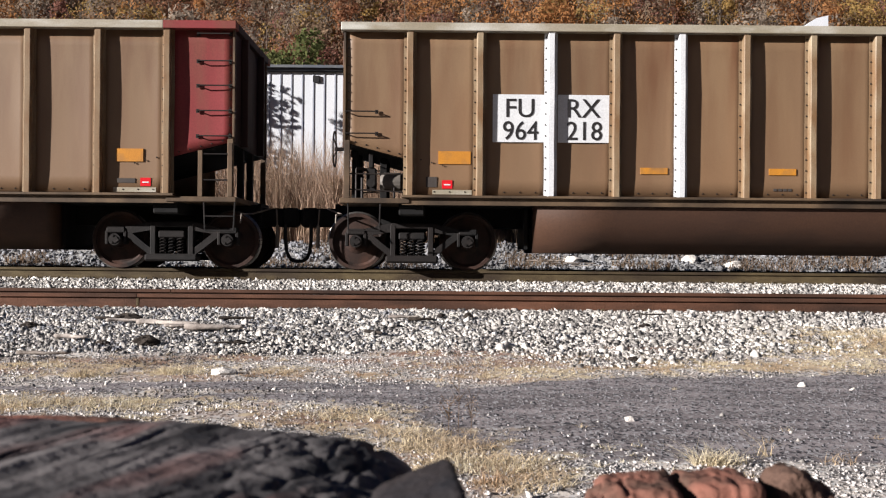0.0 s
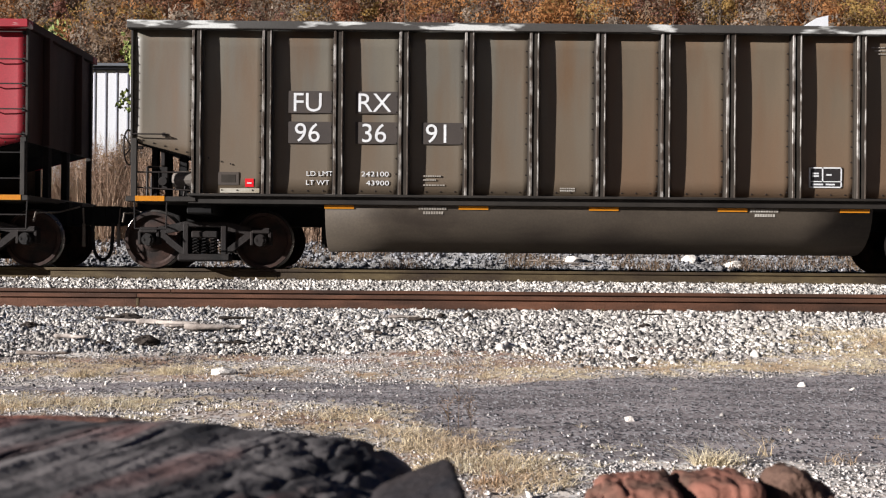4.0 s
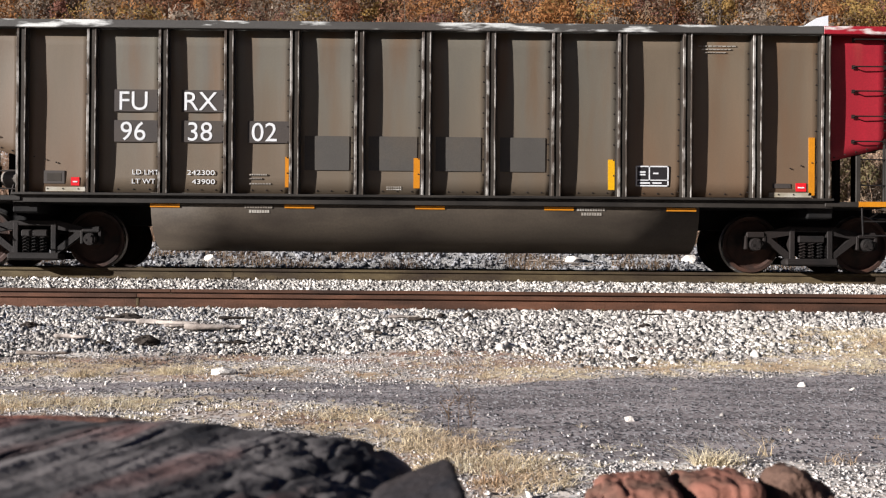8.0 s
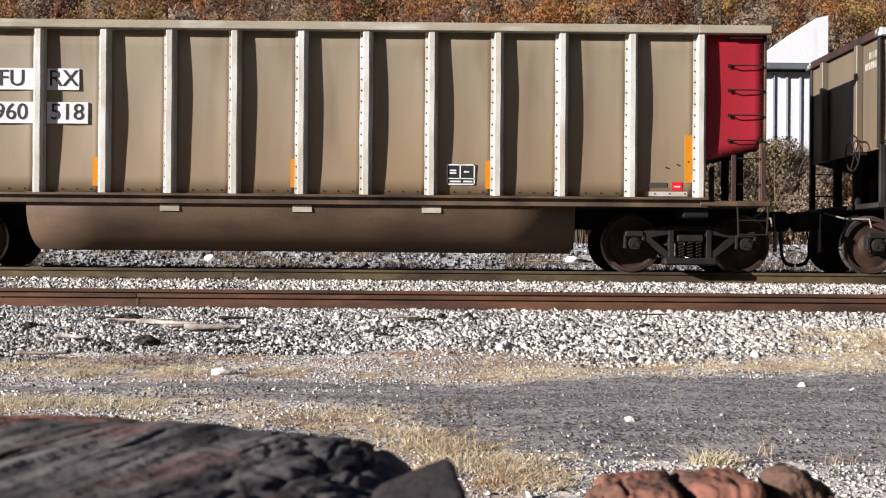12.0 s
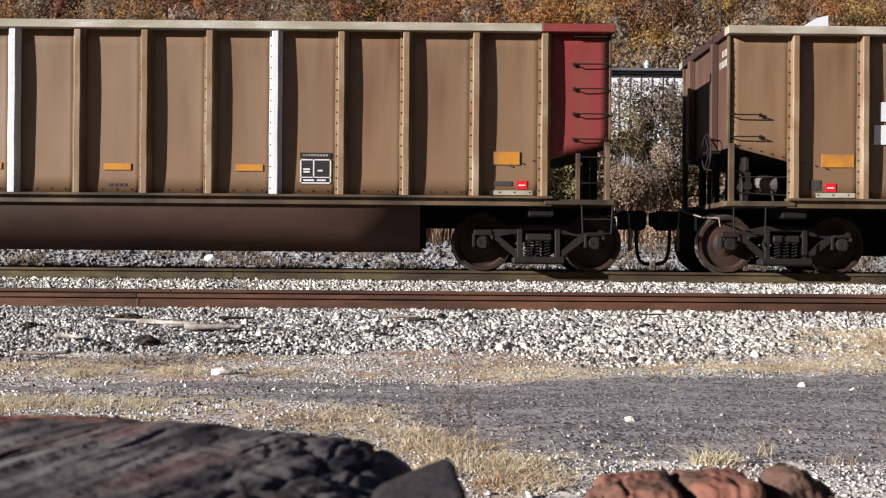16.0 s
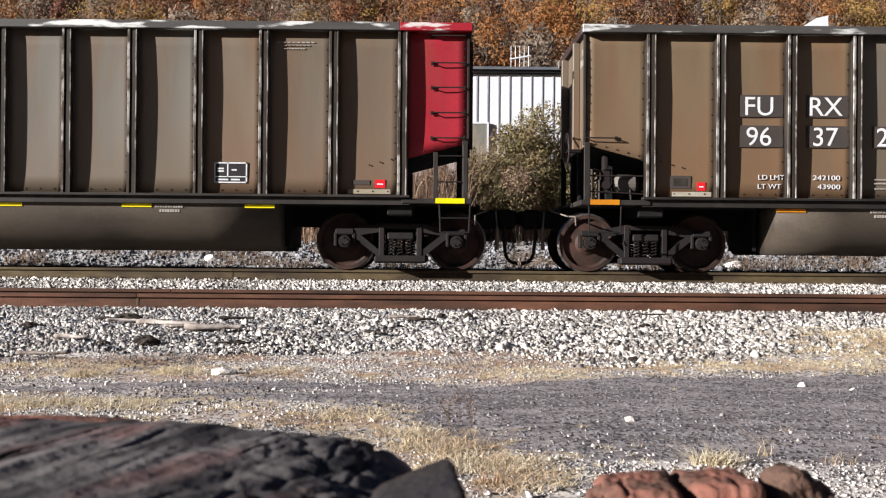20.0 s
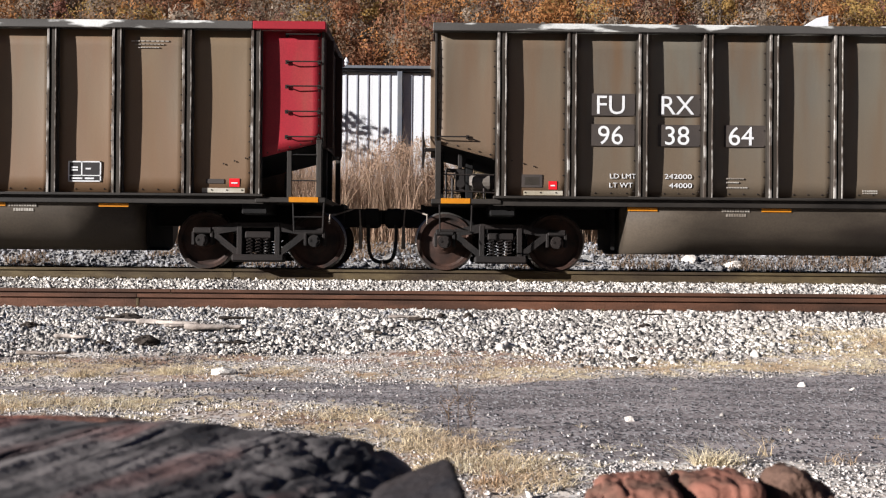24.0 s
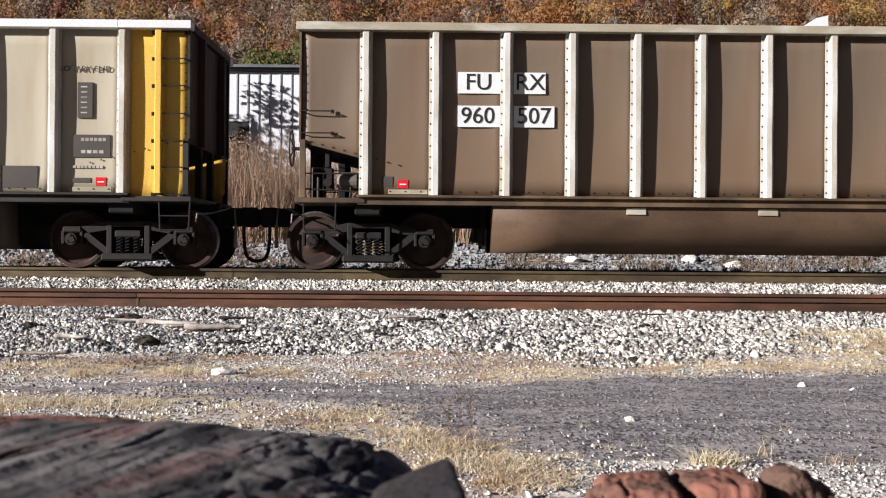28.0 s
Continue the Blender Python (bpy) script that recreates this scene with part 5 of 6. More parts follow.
def build_weeds():
    """Tall brown weeds on the bank beyond the train, shrubs and vines before the shed."""
    rng = np.random.default_rng(5)
    n = 38000
    xs = rng.random(n) * 34 - 17
    ys = 26.8 + 3.4 * rng.random(n)
    ys = np.where((xs > 0.8) & (ys < 28.6), ys + 1.4, ys)
    ys += 0.25 * np.sin(xs * 5.3) * np.sin(xs * 2.1)
    v, f = blades(rng, xs, ys, 0.7, 3.0, 0.0075, 0.42)
    tagged(new("tall_weeds", mesh_np("tall_weeds", v, f, "weeds")), "tall dry brown weeds on the bank", "weeds", kind="stuff")
    v, f = leaf_cloud(rng, [(x, y, ground_z(x, y) + 0.4 + 2.2 * rng.random()) for x, y in zip(rng.random(160) * 34 - 17, 27.2 + 2.8 * rng.random(160))],
                      [0.3 + 0.5 * rng.random() for _ in range(160)], 115000, 0.030, tri=True)
    tagged(new("weed_heads", mesh_np("weed_heads", v, f, "weeds")), "brown seed heads among the dry weeds", "weeds", kind="stuff")
    xs = rng.random(16000) * 26 - 13
    ys = 23.8 + 3.0 * rng.random(16000)
    lump = np.array([noise.noise((a * 0.7, b * 0.9, 61)) for a, b in zip(xs, ys)]) > 0.02
    v, f = blades(rng, xs[lump], ys[lump], 0.05, 0.30, 0.008, 0.9)
    tagged(new("low_weeds", mesh_np("low_weeds", v, f, "leaf_brown")), "low brown weeds among the far ballast", "weeds", kind="stuff")
    # shrubs
    shrubs = [(1.4, 28.2, 2.6, "olive"), (2.2, 28.0, 3.2, "olive"), (3.0, 28.4, 3.5, "olive"), (3.9, 28.1, 3.6, "olive"), (5.0, 28.3, 3.9, "olive"), (5.9, 28.0, 4.4, "leaf_grey"), (6.7, 28.4, 4.3, "olive"), (7.6, 28.2, 4.0, "leaf_grey"), (8.7, 28.4, 2.7, "olive"),
              (9.8, 28.2, 2.6, "leaf_grey"), (11.2, 28.6, 2.5, "olive"), (-8.4, 29.0, 2.6, "leaf_grey"), (12.6, 28.4, 2.5, "leaf_grey")]
    for x, y, h, hue in shrubs:
        sh = thing("shrub", "leafy olive and brown shrub with thin bare stems", "shrub", "shrubs beyond the train")
        z = ground_z(x, y)
        bm = B()
        tips = []
        for _ in range(14):
            a, r = rng.random() * 6.28, 0.25 + 0.65 * rng.random()
            top = (x + math.cos(a) * r, y + math.sin(a) * r, z + h * (0.55 + 0.45 * rng.random()))
            mid = (x + math.cos(a) * r * 0.4, y + math.sin(a) * r * 0.4, z + h * 0.4)
            bar(bm, (x + rng.normal() * 0.06, y, z - 0.05), mid, 0.018, 5, 0.012)
            bar(bm, mid, top, 0.012, 4, 0.004)
            tips += [mid, top]
        part("stem", bm, "bark", sh)["kind"] = "stuff"
        v, f = leaf_cloud(rng, tips, [0.28 + 0.3 * rng.random() for _ in tips], 9000, 0.046, tri=True)
        part("foliage", mesh_np("foliage", v, f, hue), hue, sh)["kind"] = "stuff"


build_weeds()


def small_tree(x, y, h, cr, hue, seed, label, leaves=3600, size=0.10, girth=0.16, group="trees behind the shed"):
    rng = np.random.default_rng(seed)
    z = ground_z(x, y)
    tr = thing("tree", label, "tree", group)
    bm = bar(B(), (x, y, z - 0.2), (x, y, z + h * 0.5), girth, 8, girth * 0.6)
    tips = []
    for _ in range(12):
        a, r = rng.random() * 6.28, cr * (0.5 + 0.5 * rng.random())
        b0 = z + h * (0.3 + 0.2 * rng.random())
        tip = (x + math.cos(a) * r, y + math.sin(a) * r, z + h * (0.5 + 0.45 * rng.random()))
        bar(bm, (x, y, b0), tip, girth * 0.36, 5, girth * 0.09)
        tips.append(tip)
    part("trunk", bm, "bark", tr)
    v, f = leaf_cloud(rng, tips, [cr * (0.3 + 0.25 * rng.random()) for _ in tips], leaves, size)
    part("crown", mesh_np("crown", v, f, hue), hue, tr)


small_tree(-8.3, 28.7, 6.0, 0.85, "vine", 41, "slender sapling with yellow-green leaves before the shed", 700, 0.08, 0.05, "saplings before the shed")
# this second sapling is added to throw leaf shadows on the shed wall
small_tree(-11.4, 28.7, 6.2, 1.0, "vine", 42, "slender sapling with yellow-green leaves before the shed", 700, 0.08, 0.05, "saplings before the shed")
small_tree(-6.6, 43, 8.8, 1.9, "leaf_green", 31, "small green tree behind the shed roof")
small_tree(-4.6, 44, 8.4, 1.7, "leaf_green", 32, "small green tree behind the shed roof")
small_tree(-9.5, 43, 9.2, 2.2, "leaf_grey", 33, "thin grey-brown tree behind the shed roof")
small_tree(-13.0, 44, 10.0, 2.4, "leaf_brown", 36, "brown autumn tree behind the shed roof")
small_tree(0.5, 46, 8.0, 2.0, "leaf_rust", 34, "rust-coloured autumn tree behind the shed roof")
small_tree(9.5, 44, 8.8, 2.2, "leaf_grey", 35, "thin grey-brown tree behind the shed roof")
small_tree(5.4, 43, 9.3, 2.2, "leaf_grey", 38, "thin grey-brown tree behind the shed roof")
small_tree(7.4, 45, 9.6, 2.3, "leaf_grey", 39, "thin grey-brown tree behind the shed roof")
small_tree(14.6, 43, 9.5, 2.2, "leaf_grey", 37, "thin grey-brown tree behind the shed roof")

# ---------------------------------------------------------------- stones, turf, boulders


def stones(name, count, x0, x1, y0, y1, size, material, label, seed, keep=None, sink=0.35):
    """Angular stones strewn over the ground, one mesh."""
    rng = np.random.default_rng(seed)
    if size < 0.02:
        corner = np.array([(1, 1, 1), (1, -1, -1), (-1, 1, -1), (-1, -1, 1)]) * 0.7
        face = np.array([(0, 1, 2), (0, 3, 1), (0, 2, 3), (1, 3, 2)])
    elif size < 0.027 or y0 > 12:
        corner = np.array([(1, 0, 0), (-1, 0, 0), (0, 1, 0), (0, -1, 0), (0, 0, 1), (0, 0, -1)]) * 0.95
        face = np.array([(0, 2, 4), (2, 1, 4), (1, 3, 4), (3, 0, 4), (2, 0, 5), (1, 2, 5), (3, 1, 5), (0, 3, 5)])
    else:
        corner = np.array([(a, b, c) for a in (-0.6, 0.6) for b in (-0.6, 0.6) for c in (-0.6, 0.6)])
        face = np.array([(0, 1, 3, 2), (4, 6, 7, 5), (0, 4, 5, 1), (2, 3, 7, 6), (0, 2, 6, 4), (1, 5, 7, 3)])
    xs = x0 + (x1 - x0) * rng.random(count)
    ys = y0 + (y1 - y0) * rng.random(count)
    if keep is not None:
        m = np.array([keep(a, b) for a, b in zip(xs, ys)]) > rng.random(count)
        xs, ys = xs[m], ys[m]
    n = len(xs)
    s = size * (0.40 + 1.15 * rng.random(n) ** 2.2)
    z = np.array([ground_z(a, b) for a, b in zip(xs, ys)]) + s * (0.5 - sink)
    v = corner[None] + 0.27 * rng.normal(size=(n, len(corner), 3)).clip(-1.8, 1.8)
    v = v * (s[:, None] * (0.72 + 0.2 * rng.normal(size=(n, 3)).clip(-1.4, 1.4)))[:, None]
    q = rng.normal(size=(n, 4))
    q /= np.linalg.norm(q, axis=1)[:, None]
    w, x, y, k = q.T
    rot = np.stack([np.stack([1 - 2 * (y * y + k * k), 2 * (x * y - k * w), 2 * (x * k + y * w)], -1),
                    np.stack([2 * (x * y + k * w), 1 - 2 * (x * x + k * k), 2 * (y * k - x * w)], -1),
                    np.stack([2 * (x * k - y * w), 2 * (y * k + x * w), 1 - 2 * (x * x + y * y)], -1)], 1)
    v = np.einsum("nij,nvj->nvi", rot, v) + np.stack([xs, ys, z], -1)[:, None]
    v = v.reshape(-1, 3)
    f = (face[None] + (np.arange(n) * len(corner))[:, None, None]).reshape(-1, face.shape[1])
    return tagged(new(name, mesh_np(name, v, f, material)), label, "stones", kind="stuff")


def on_bal(a, b):
    return zone(a, b)[0]


def near_track(a, b):
    for yc in (17.5, FRONT_Y + 0.7525):
        for s in (-1, 1):
            if abs(b - yc - s * 0.7525) < 0.11:
                return 0.0
    return 1.0


stones("ballast", 76000, -5.3, 5.3, 7.7, 11.9, 0.027, "stone", "pale grey crushed-stone ballast before the siding", 1, on_bal, 0.5)
stones("ballast", 5200, -5.6, 5.6, 7.7, 11.9, 0.040, "stone", "larger pale stones among the ballast before the siding", 15, lambda a, b: on_bal(a, b) * clamp(0.55 + 0.14 * a))
stones("ballast", 26000, -7.6, 7.6, 13.5, 16.7, 0.036, "stone", "pale grey crushed-stone ballast between the tracks", 2, near_track, 0.45)
stones("ballast", 10000, -13.5, 13.5, 23.2, 27.2, 0.075, "dull", "dull grey ballast and rubble beyond the train", 3, near_track)
stones("loose_gravel", 95000, -4.6, 4.6, 3.9, 9.4, 0.0125, "gravel", "loose grey gravel on the road and verge", 4, lambda a, b: 0.95 * (1 - zone(a, b)[1]) * clamp(0.65 + 1.1 * noise.noise((a * 2.2, b * 2.8, 51))) * (1 - 0.6 * zone(a, b)[2]), 0.5)
stones("dull_ballast", 34000, -5.4, 1.2, 8.2, 11.8, 0.026, "dull", "dull grey stones strewn over the ballast", 12, lambda a, b: on_bal(a, b) * clamp(0.8 - 0.22 * (a + 2)) * clamp(0.6 + 1.2 * noise.noise((a * 1.6, b * 2.4, 53))))
stones("road_grit", 16000, -1.5, 4.4, 3.8, 7.8, 0.0085, "grit", "fine dark grit with pale specks on the road", 9, lambda a, b: zone(a, b)[1], 0.5)
stones("fine_gravel", 12000, -1.1, 2.2, 3.0, 4.9, 0.009, "gravel", "fine pale gravel between the boulders and the road", 14, lambda a, b: 1 - zone(a, b)[1], 0.5)
stones("loose_gravel", 700, -4.6, 4.6, 3.4, 9.2, 0.022, "stone", "scattered pale stones on the road and verge", 6, lambda a, b: 0.95 - 0.8 * zone(a, b)[1])


def build_turf():
    rng = np.random.default_rng(21)
    # short clumps, thick where the turf is and single ones over the gravel
    n = 26000
    cx = rng.random(n) * 9.4 - 4.7
    cy = 4.0 + 6.4 * rng.random(n)
    keep = []
    for a, b in zip(cx, cy):
        bal, road, turf, soil = zone(a, b)
        lump = clamp(0.5 + 1.6 * noise.noise((a * 4.2, b * 4.2, 31)))
        keep.append((0.02 + 0.9 * turf * (0.25 + 0.75 * lump) + 0.08 * soil) * (1 - 0.8 * bal) * (1 - 0.9 * road))
    m = np.array(keep) > rng.random(n)
    cx, cy = cx[m], cy[m]
    per = 30
    size = 0.5 + rng.random(len(cx)) ** 2
    q = 0.022 * np.repeat(size, per) * np.sqrt(rng.random(len(cx) * per)) * (1 + 0.12 * np.repeat(cy - 4, per))
    a = rng.random(len(q)) * 6.28
    xs, ys = np.repeat(cx, per) + np.cos(a) * q, np.repeat(cy, per) + np.sin(a) * q
    v, f = blades(rng, xs, ys, 0.006, 0.036, 0.0017, 2.0)
    tagged(new("dry_turf", mesh_np("dry_turf", v, f, "dry")), "short dry straw-coloured turf along the verge", "grass", kind="stuff")
    # x, y, reach, blades, height
    tufts = [(0.20, 4.40, 0.27, 800, 0.075), (0.0, 4.80, 0.26, 700, 0.07), (0.34, 4.05, 0.2, 500, 0.07), (-0.12, 5.15, 0.2, 500, 0.055), (1.18, 4.44, 0.085, 260, 0.10), (1.30, 4.46, 0.05, 80, 0.07), (1.48, 4.66, 0.04, 24, 0.12), (-1.9, 6.0, 0.4, 700, 0.06), (-0.5, 5.75, 0.28, 600, 0.05),
             (4.0, 9.3, 0.5, 1500, 0.06), (4.4, 9.2, 0.6, 2000, 0.08), (4.3, 9.8, 0.5, 1800, 0.08), (3.7, 9.75, 0.3, 600, 0.06), (1.75, 4.5, 0.08, 40, 0.07), (-2.45, 6.05, 0.3, 500, 0.07),
             (-2.55, 7.42, 0.16, 260, 0.06), (-1.89, 7.66, 0.2, 420, 0.07), (-1.19, 7.7, 0.12, 200, 0.05)]
    for x, y, r, n, h in tufts:
        a = rng.random(n) * 6.28
        q = r * np.sqrt(rng.random(n))
        v, f = blades(rng, x + np.cos(a) * q, y + np.sin(a) * q * 0.7, h * 0.2, h, 0.0020, 1.8)
        tagged(new("grass_tuft", mesh_np("grass_tuft", v, f, "dry")), "tuft of dry straw-coloured grass", "grass", "dry tufts", kind="stuff")


build_turf()


def block_grid(nx, ny, nz):
    """A cube of side 2 with its own number of cells along each axis."""
    n = (nx, ny, nz)
    seen, verts, faces = {}, [], []

    def key(c):
        if c not in seen:
            seen[c] = len(verts)
            verts.append([2 * c[k] / n[k] - 1 for k in range(3)])
        return seen[c]
    for ax in range(3):
        u, v = (ax + 1) % 3, (ax + 2) % 3
        for end in (0, n[ax]):
            for i in range(n[u]):
                for j in range(n[v]):
                    ring = []
                    for du, dv in ((0, 0), (1, 0), (1, 1), (0, 1)):
                        c = [0, 0, 0]
                        c[ax], c[u], c[v] = end, i + du, j + dv
                        ring.append(key(tuple(c)))
                    faces.append(ring if end else ring[::-1])
    me = bpy.data.meshes.new("block")
    me.from_pydata(verts, [], faces)
    bm = B()
    bm.from_mesh(me)
    bpy.data.meshes.remove(me)
    return bm


def boulder(name, label, centre, size, material, seed, turn=0.0, power=6.0, rough=0.3, spread=0.25, along=0.3, lean=0.0, pits=0.0, grid=(38, 26, 28), rise=0.0, cracks=(), deep=0.02, wide=0.006, crag=0.0):
    """A weathered block: rounded box, roughened, wider at its foot, with long cracks (x, y to x, y in its own plan)."""
    bm = block_grid(*grid)
    off = Vector((seed * 7.3, seed * 3.1, seed * 1.7))
    for v in bm.verts:
        p = v.co.copy()
        r = (abs(p.x) ** power + abs(p.y) ** power + abs(p.z) ** power) ** (1 / power)
        p = p / r
        foot = 1 + spread * max(0.0, -p.z)
        q = Vector((p.x * size[0] * foot, p.y * size[1] * foot, p.z * size[2] + rise * p.x * size[0] * max(0.0, p.z)))
        w = Vector(((q.x - along * q.y) * 9, q.y * 1.7, q.z * 5)) + off
        d = 0.34 * noise.noise(w * 0.5) + 0.24 * noise.noise(w * 1.3) + 0.14 * noise.noise(w * 4.1) + 0.05 * noise.noise(w * 9)
        d += 0.4 * pits * min(0.0, noise.noise(Vector((q.x * 24, q.y * 24, q.z * 30)) + off) + 0.1) * clamp((q.x / size[0] - 0.45) * 3)
        cut = 0.0
        if pits:
            near = noise.voronoi(Vector((q.x * 17, q.y * 13, q.z * 15)) + off)[0]
            d -= pits * 0.40 * clamp(1 - (near[1] - near[0]) * 5.5) * clamp((q.x / size[0] - 0.5) * 5)
        if p.z > 0:
            for x0, y0, x1, y1, k in cracks:
                t = (q.y - y0) / (y1 - y0)
                if -0.05 < t < 1.05:
                    e = abs(q.x - x0 - (x1 - x0) * t - 0.012 * noise.noise((q.y * 14, x0 * 9, seed)))
                    cut = max(cut, k * clamp(0.55 + 1.4 * noise.noise((q.y * 9, x0 * 31, 2))) * clamp(1.15 - e / wide) * clamp(min(t + 0.1, 1.1 - t) * 7))
        if crag:
            cut -= crag / deep * (noise.noise(q * 34 + off) + 0.6 * noise.noise(q * 80 + off))
        v.co = q + p.normalized() * (d * min(size) * rough - cut * deep)
    me = finish(bm, name)
    me.materials.append(M[material])
    me.shade_smooth()
    ob = new(name, me)
    ob.matrix_world = pose(*centre, 0, lean, turn)
    return tagged(ob, label, "boulder", "boulders at the roadside")


SLAB_CRACKS = [(0.035, -0.08, 0.125, 0.27, 0.9), (0.060, -0.02, 0.130, 0.16, 0.9), (0.150, 0.0, 0.217, 0.36, 1.3), (0.18, -0.12, 0.22, 0.08, 0.7), (0.315, 0.09, 0.345, 0.20, 0.9),
               (0.345, 0.12, 0.372, 0.26, 1.2), (0.26, -0.20, 0.29, -0.06, 0.6), (0.10, -0.30, 0.13, -0.16, 0.5), (0.40, 0.02, 0.425, 0.3, 1.0), (0.455, -0.1, 0.45, 0.12, 0.9)]
boulder("boulder", "dark grey-brown weathered slab with long diagonal cracks", (-0.548, 1.16, -0.285), (0.545, 0.38, 0.345), "rock", 1, 0, 7.0, 0.065, 0.15, 0.22, 1.5, 1.0, (270, 64, 30), cracks=SLAB_CRACKS, deep=0.0085, wide=0.0034)
boulder("boulder", "low dark reddish ridge of rock behind a slab", (-0.80, 1.60, -0.336), (0.42, 0.10, 0.36), "rock_red", 5, 3, 7.0, 0.12)
boulder("boulder", "small shade-darkened wedge of rock leaning against a larger slab", (-0.020, 1.0, -0.29), (0.050, 0.10, 0.355), "rock_shaded", 2, 4, 9.0, 0.12, rise=0.42)
boulder("boulder", "reddish sandstone block split by a dark crack", (0.298, 1.52, -0.352), (0.060, 0.08, 0.31), "rock_red", 3, -4, 12.0, 0.22, 0.12, rise=0.06, crag=0.006, cracks=((-0.025, -0.1, -0.02, 0.1, 0.35),), wide=0.005)
boulder("boulder", "flat-topped reddish sandstone block beside a crack", (0.418, 1.54, -0.349), (0.056, 0.08, 0.31), "rock_red", 6, 3, 12.0, 0.30, 0.1, rise=0.06, crag=0.006, cracks=((0.01, -0.1, 0.03, 0.1, 0.4),), wide=0.006)
boulder("boulder", "brown weathered sandstone mound beside a split red one", (0.548, 1.56, -0.372), (0.072, 0.07, 0.335), "rock_brown", 4, 15, 3.6, 0.5, 0.9, rise=-0.30, crag=0.010)
boulder("boulder", "low reddish sandstone shoulder beside a split block", (0.232, 1.50, -0.368), (0.020, 0.07, 0.31), "rock_red", 7, -6, 7.0, 0.5, 0.2, rise=0.5, crag=0.006)


def stick(x, y, ln, r, turn, lift, material, label, rng):
    """A weathered stick or small log: a bent, knotty, tapering round."""
    n, k = 18, 9
    vs, fs = [], []
    seed = rng.random() * 90
    for i in range(n + 1):
        t = i / n
        rr = r * (1.0 - 0.45 * t) * (0.75 if i in (0, n) else 1.0)
        bend = 0.12 * ln * noise.noise((t * 2.3, seed, 0))
        for j in range(k):
            a = 2 * math.pi * j / k
            w = rr * (1 + 0.5 * noise.noise((t * 6, math.cos(a) * 1.3, math.sin(a) * 1.3 + seed)) + 0.3 * noise.noise((t * 3, math.cos(a) * 3.5, math.sin(a) * 3.5 + seed)))
            vs.append((ln * (t - 0.5), bend + w * math.cos(a), w * math.sin(a) * 0.85))
    for i in range(n):
        for j in range(k):
            fs.append((i * k + j, i * k + (j + 1) % k, (i + 1) * k + (j + 1) % k, (i + 1) * k + j))
    fs += [tuple(range(k))[::-1], tuple(range(n * k, n * k + k))]
    me = raw("stick", vs, fs, material)
    me.shade_smooth()
    ob = new("stick", me)
    ob.matrix_world = pose(x, y, ground_z(x, y) + r * 0.6 + lift, 0, 0, turn)
    tagged(ob, label, "stick", "sticks on the ballast")


def build_debris():
    rng = np.random.default_rng(8)
    for x, y, ln, r, a in [(-2.10, 9.74, 0.55, 0.042, -7), (-2.60, 10.02, 0.66, 0.030, -12), (-2.35, 9.86, 0.5, 0.018, 3), (-3.0, 10.2, 0.5, 0.02, 10), (-3.24, 9.18, 0.34, 0.026, -16), (-3.2, 8.4, 0.42, 0.022, -4), (-3.75, 8.45, 0.34, 0.018, 5),
                           (-2.3, 9.9, 0.5, 0.014, 12), (-0.34, 10.6, 0.32, 0.022, 3), (3.2, 25.0, 1.3, 0.03, 15), (2.6, 25.2, 0.9, 0.03, -12), (3.6, 24.8, 0.8, 0.02, 5)]:
        stick(x, y, ln, r, a, 0.035, "dead", "weathered grey stick lying on the ballast", rng)
    for x, y, ln, r, a in [(-0.58, 9.6, 0.24, 0.022, -48), (-0.16, 10.45, 0.26, 0.024, 4), (-2.02, 10.42, 0.36, 0.022, 3), (-1.75, 9.05, 0.4, 0.010, 8), (0.05, 10.75, 0.12, 0.03, 70), (-3.3, 10.35, 0.3, 0.02, -30), (2.3, 11.1, 0.4, 0.012, -4)]:
        stick(x, y, ln, r, a, 0.03, "rotten", "dark rotten stick lying on the ballast", rng)


build_debris()


def clod(x, y, sx, sz, seed):
    bm = B()
    bmesh.ops.create_icosphere(bm, subdivisions=3, radius=1)
    for v in bm.verts:
        v.co *= 1 + 0.45 * noise.noise(v.co * 1.6 + Vector((seed * 3.7, 0, 0))) + 0.2 * noise.noise(v.co * 4 + Vector((0, seed, 0)))
        v.co = Vector((v.co.x * sx, v.co.y * sx * 0.6, v.co.z * sz))
    me = finish(bm, "dark_clod")
    me.materials.append(M["rotten"])
    ob = new("dark_clod", me)
    ob.location = (x, y, ground_z(x, y) + sz * 0.6)
    tagged(ob, "dark crumbling lump of wood or earth on the ballast", "clod", "dark clods")


for args in ((-2.53, 9.0, 0.11, 0.055, 1), (-3.12, 10.42, 0.13, 0.05, 2), (-2.9, 9.0, 0.06, 0.03, 3), (0.32, 10.75, 0.05, 0.05, 4), (-3.9, 9.9, 0.08, 0.04, 5), (2.05, 10.2, 0.06, 0.03, 6), (1.62, 8.45, 0.05, 0.03, 7), (-1.75, 9.15, 0.07, 0.025, 8)):
    clod(*args)


def pale_stone(x, y, sx, sz, seed):
    bm = B()
    bmesh.ops.create_icosphere(bm, subdivisions=2, radius=1)
    for v in bm.verts:
        v.co *= 1 + 0.35 * noise.noise(v.co * 1.3 + Vector((seed, 0, 0)))
        v.co = Vector((v.co.x * sx, v.co.y * sx * 0.7, v.co.z * sz))
    me = finish(bm, "pale_stone")
    me.materials.append(M["stone"])
    ob = new("pale_stone", me)
    ob.location = (x, y, ground_z(x, y) + sz * 0.4)
    tagged(ob, "single pale stone lying on the verge", "stone", "pale stones")


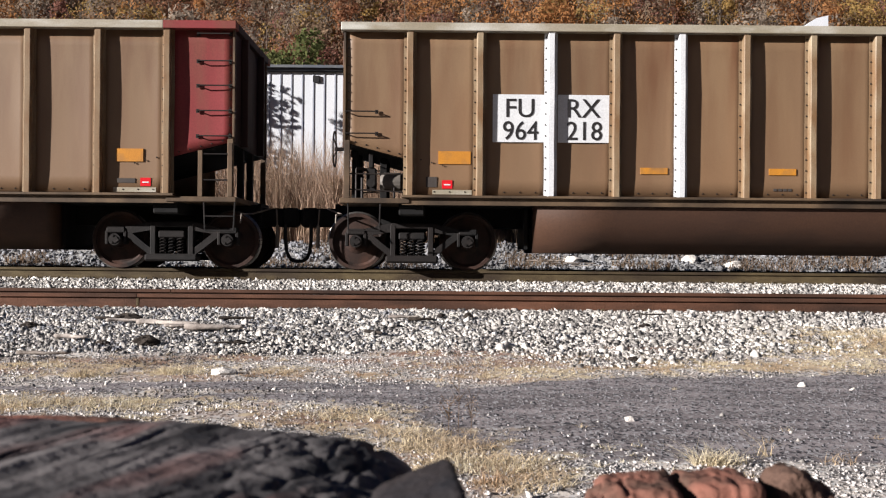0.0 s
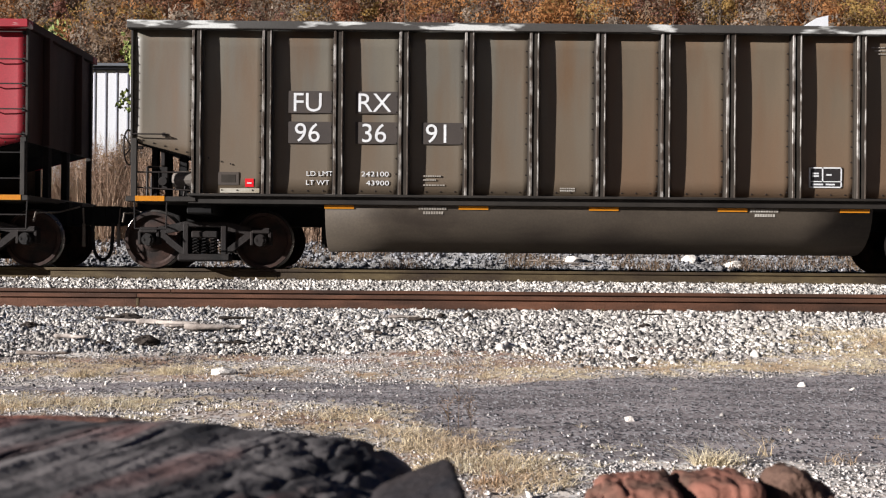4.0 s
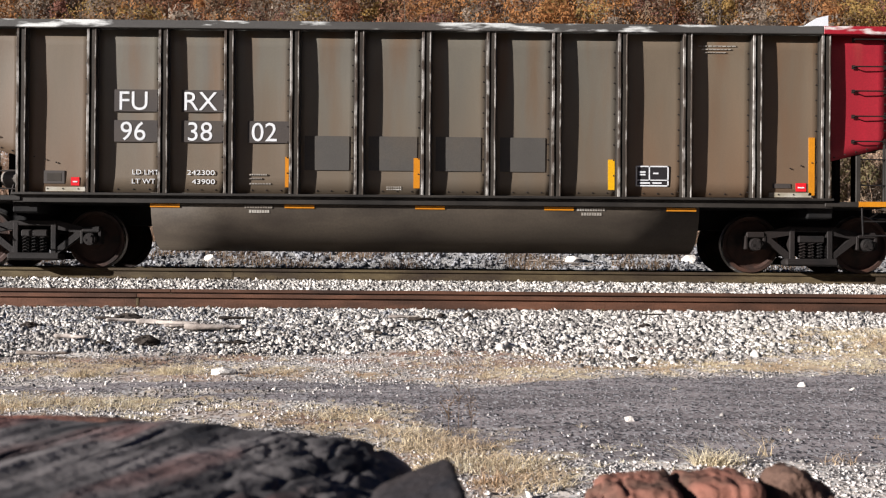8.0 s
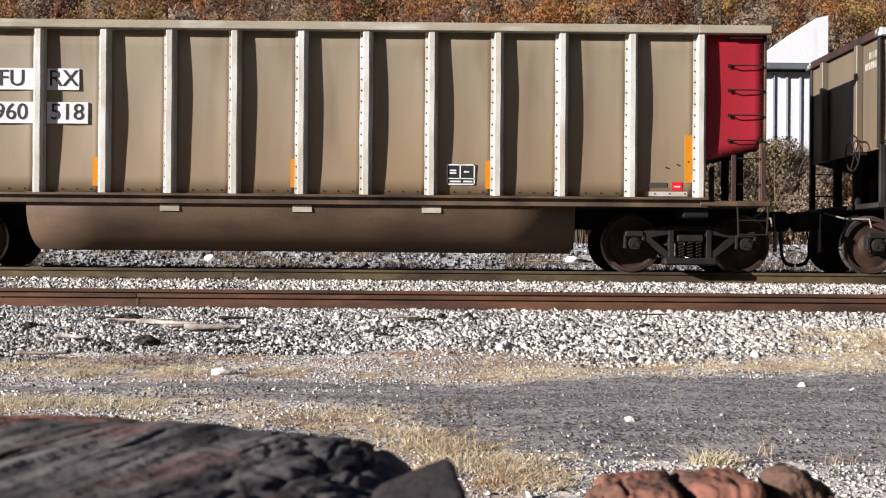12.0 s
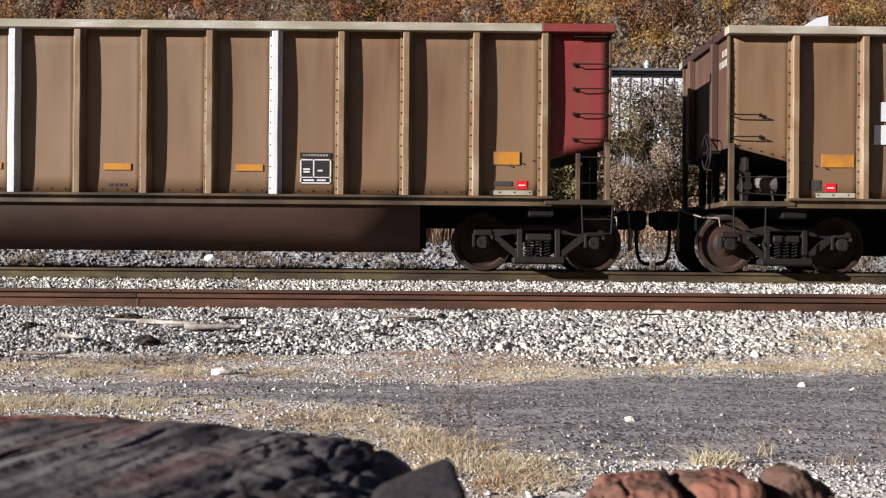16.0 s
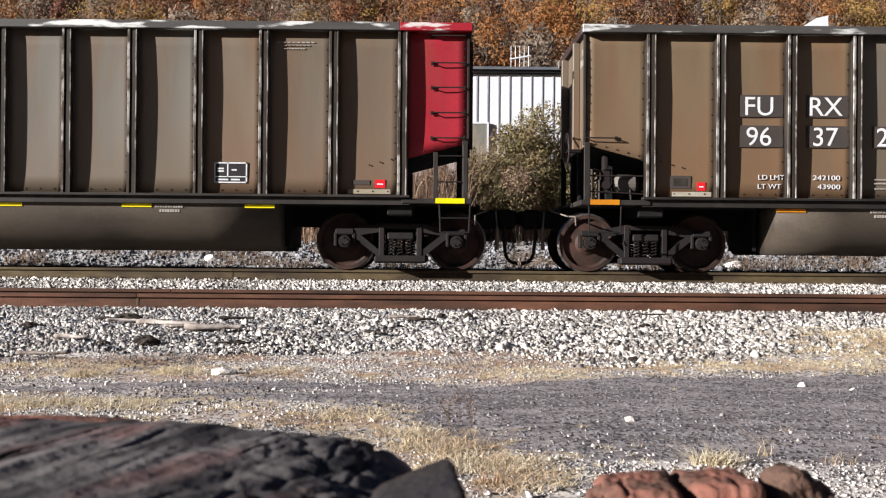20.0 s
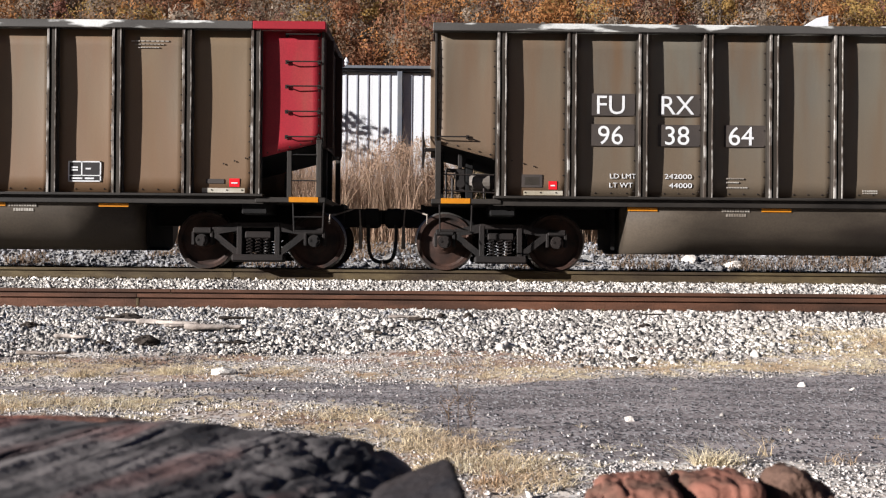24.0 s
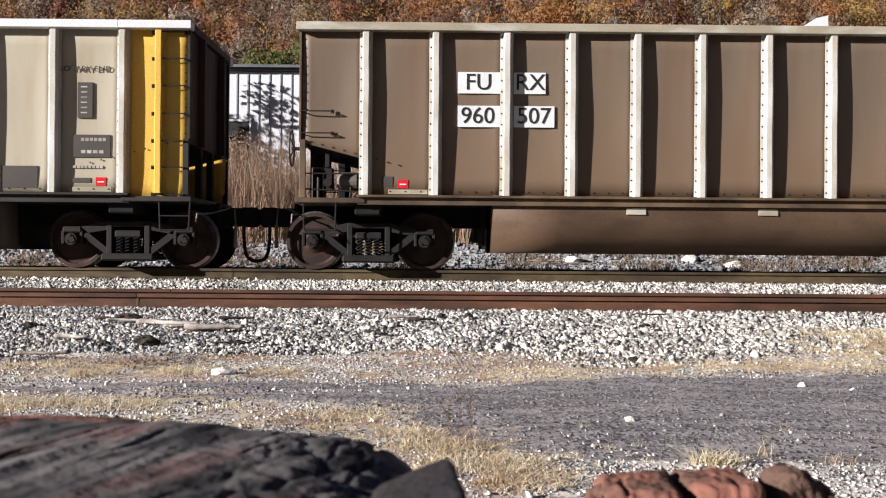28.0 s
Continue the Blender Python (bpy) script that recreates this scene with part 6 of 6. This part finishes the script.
for args in ((-1.57, 7.6, 0.10, 0.035, 1), (2.55, 7.2, 0.03, 0.025, 2), (1.05, 5.6, 0.03, 0.02, 3), (3.3, 25.2, 0.25, 0.12, 4), (6.2, 25.4, 0.2, 0.12, 5), (-5.5, 25.2, 0.2, 0.1, 6), (7.2, 25.0, 0.22, 0.1, 7)):
    pale_stone(*args)


def weed_stalk(x, y, h, seed):
    rng = np.random.default_rng(seed)
    st = thing("weed_stalk", "thin dry weed stalk swaying over the verge", "weed", "weed stalks")
    bm = B()
    pts = [(0, 0, -0.02), (0.005, 0, h * 0.35), (0.0, 0.01, h * 0.7), (0.012, 0.0, h)]
    for i in range(3):
        bar(bm, pts[i], pts[i + 1], 0.0022 - 0.0005 * i, 5, 0.0017 - 0.0005 * i)
    for k in range(9):
        z = h * (0.25 + 0.6 * rng.random())
        a = rng.random() * 6.28
        bar(bm, (0, 0, z), (math.cos(a) * 0.05, math.sin(a) * 0.05, z + 0.06), 0.0018, 4, 0.0008)
    part("stem", bm, "leaf_brown", st)["kind"] = "stuff"
    c = [(rng.normal() * 0.03, rng.normal() * 0.03, h * (0.35 + 0.6 * rng.random())) for _ in range(16)]
    v, f = leaf_cloud(rng, c, [0.02] * 16, 70, 0.004)
    part("seed_head", mesh_np("seed_head", v, f, "weeds"), "weeds", st)["kind"] = "stuff"
    st.location = (x, y, ground_z(x, y))
    return st


STALKS = [(weed_stalk(0.11, 5.2, 0.50, 1), 0.11, 5.2, 0.0), (weed_stalk(0.15, 5.15, 0.22, 2), 0.17, 5.15, 1.3), (weed_stalk(0.07, 5.3, 0.18, 3), 0.06, 5.3, 2.1)]

# ---------------------------------------------------------------- what moves

RUN = [(0, 5.82), (1.5, 16.75), (3, 27.68), (3.5, 31.32), (5.5, 45.83), (7, 56.93), (8.5, 68.31), (10, 79.77), (11.5, 91.22), (12.5, 98.81), (14.5, 113.62),
       (16, 124.9), (17.5, 136.27), (19, 147.62), (20.5, 158.95), (21.5, 166.51), (23.5, 181.49), (25, 192.82), (26.5, 204.14), (28, 215.56)]


# slack in the couplings, car by car
SHIFT = [-0.06, -0.03, -0.115, 0.01, 0.0, -0.06, -0.10, 0.08, -0.02, -0.07, -0.13, -0.105, -0.115, -0.145, -0.12]


def run(t):
    return float(np.interp(t, [r[0] for r in RUN], [r[1] for r in RUN]))


def motions():
    steps = sorted({round(k / FPS, 5) for k in range(0, 28 * FPS + 1, 2)} | {28.0})
    roll = [run(t) / WHEEL_R for t in steps]
    turns = [Euler((0, a % (2 * math.pi), 0)).to_matrix().to_4x4() for a in roll]
    for i, car in enumerate(CARS):
        walk(car, [(t, pose(u - PITCH * i + SHIFT[i], TRACK_Y, 0)) for t, u in RUN])
        for ob in car.children:
            if ob.name.startswith("wheelset"):
                at = Matrix.Translation(ob.location)
                walk(ob, [(t, at @ m) for t, m in zip(steps, turns)])
    for st, x, y, ph in STALKS:
        z = ground_z(x, y)
        walk(st, [(t, pose(x, y, z, 0, 1.2 * math.sin(t * 2.3 + ph) + 0.6 * math.sin(t * 4.1 + ph), 0)) for t in np.arange(0, 28.01, 0.25)])


motions()
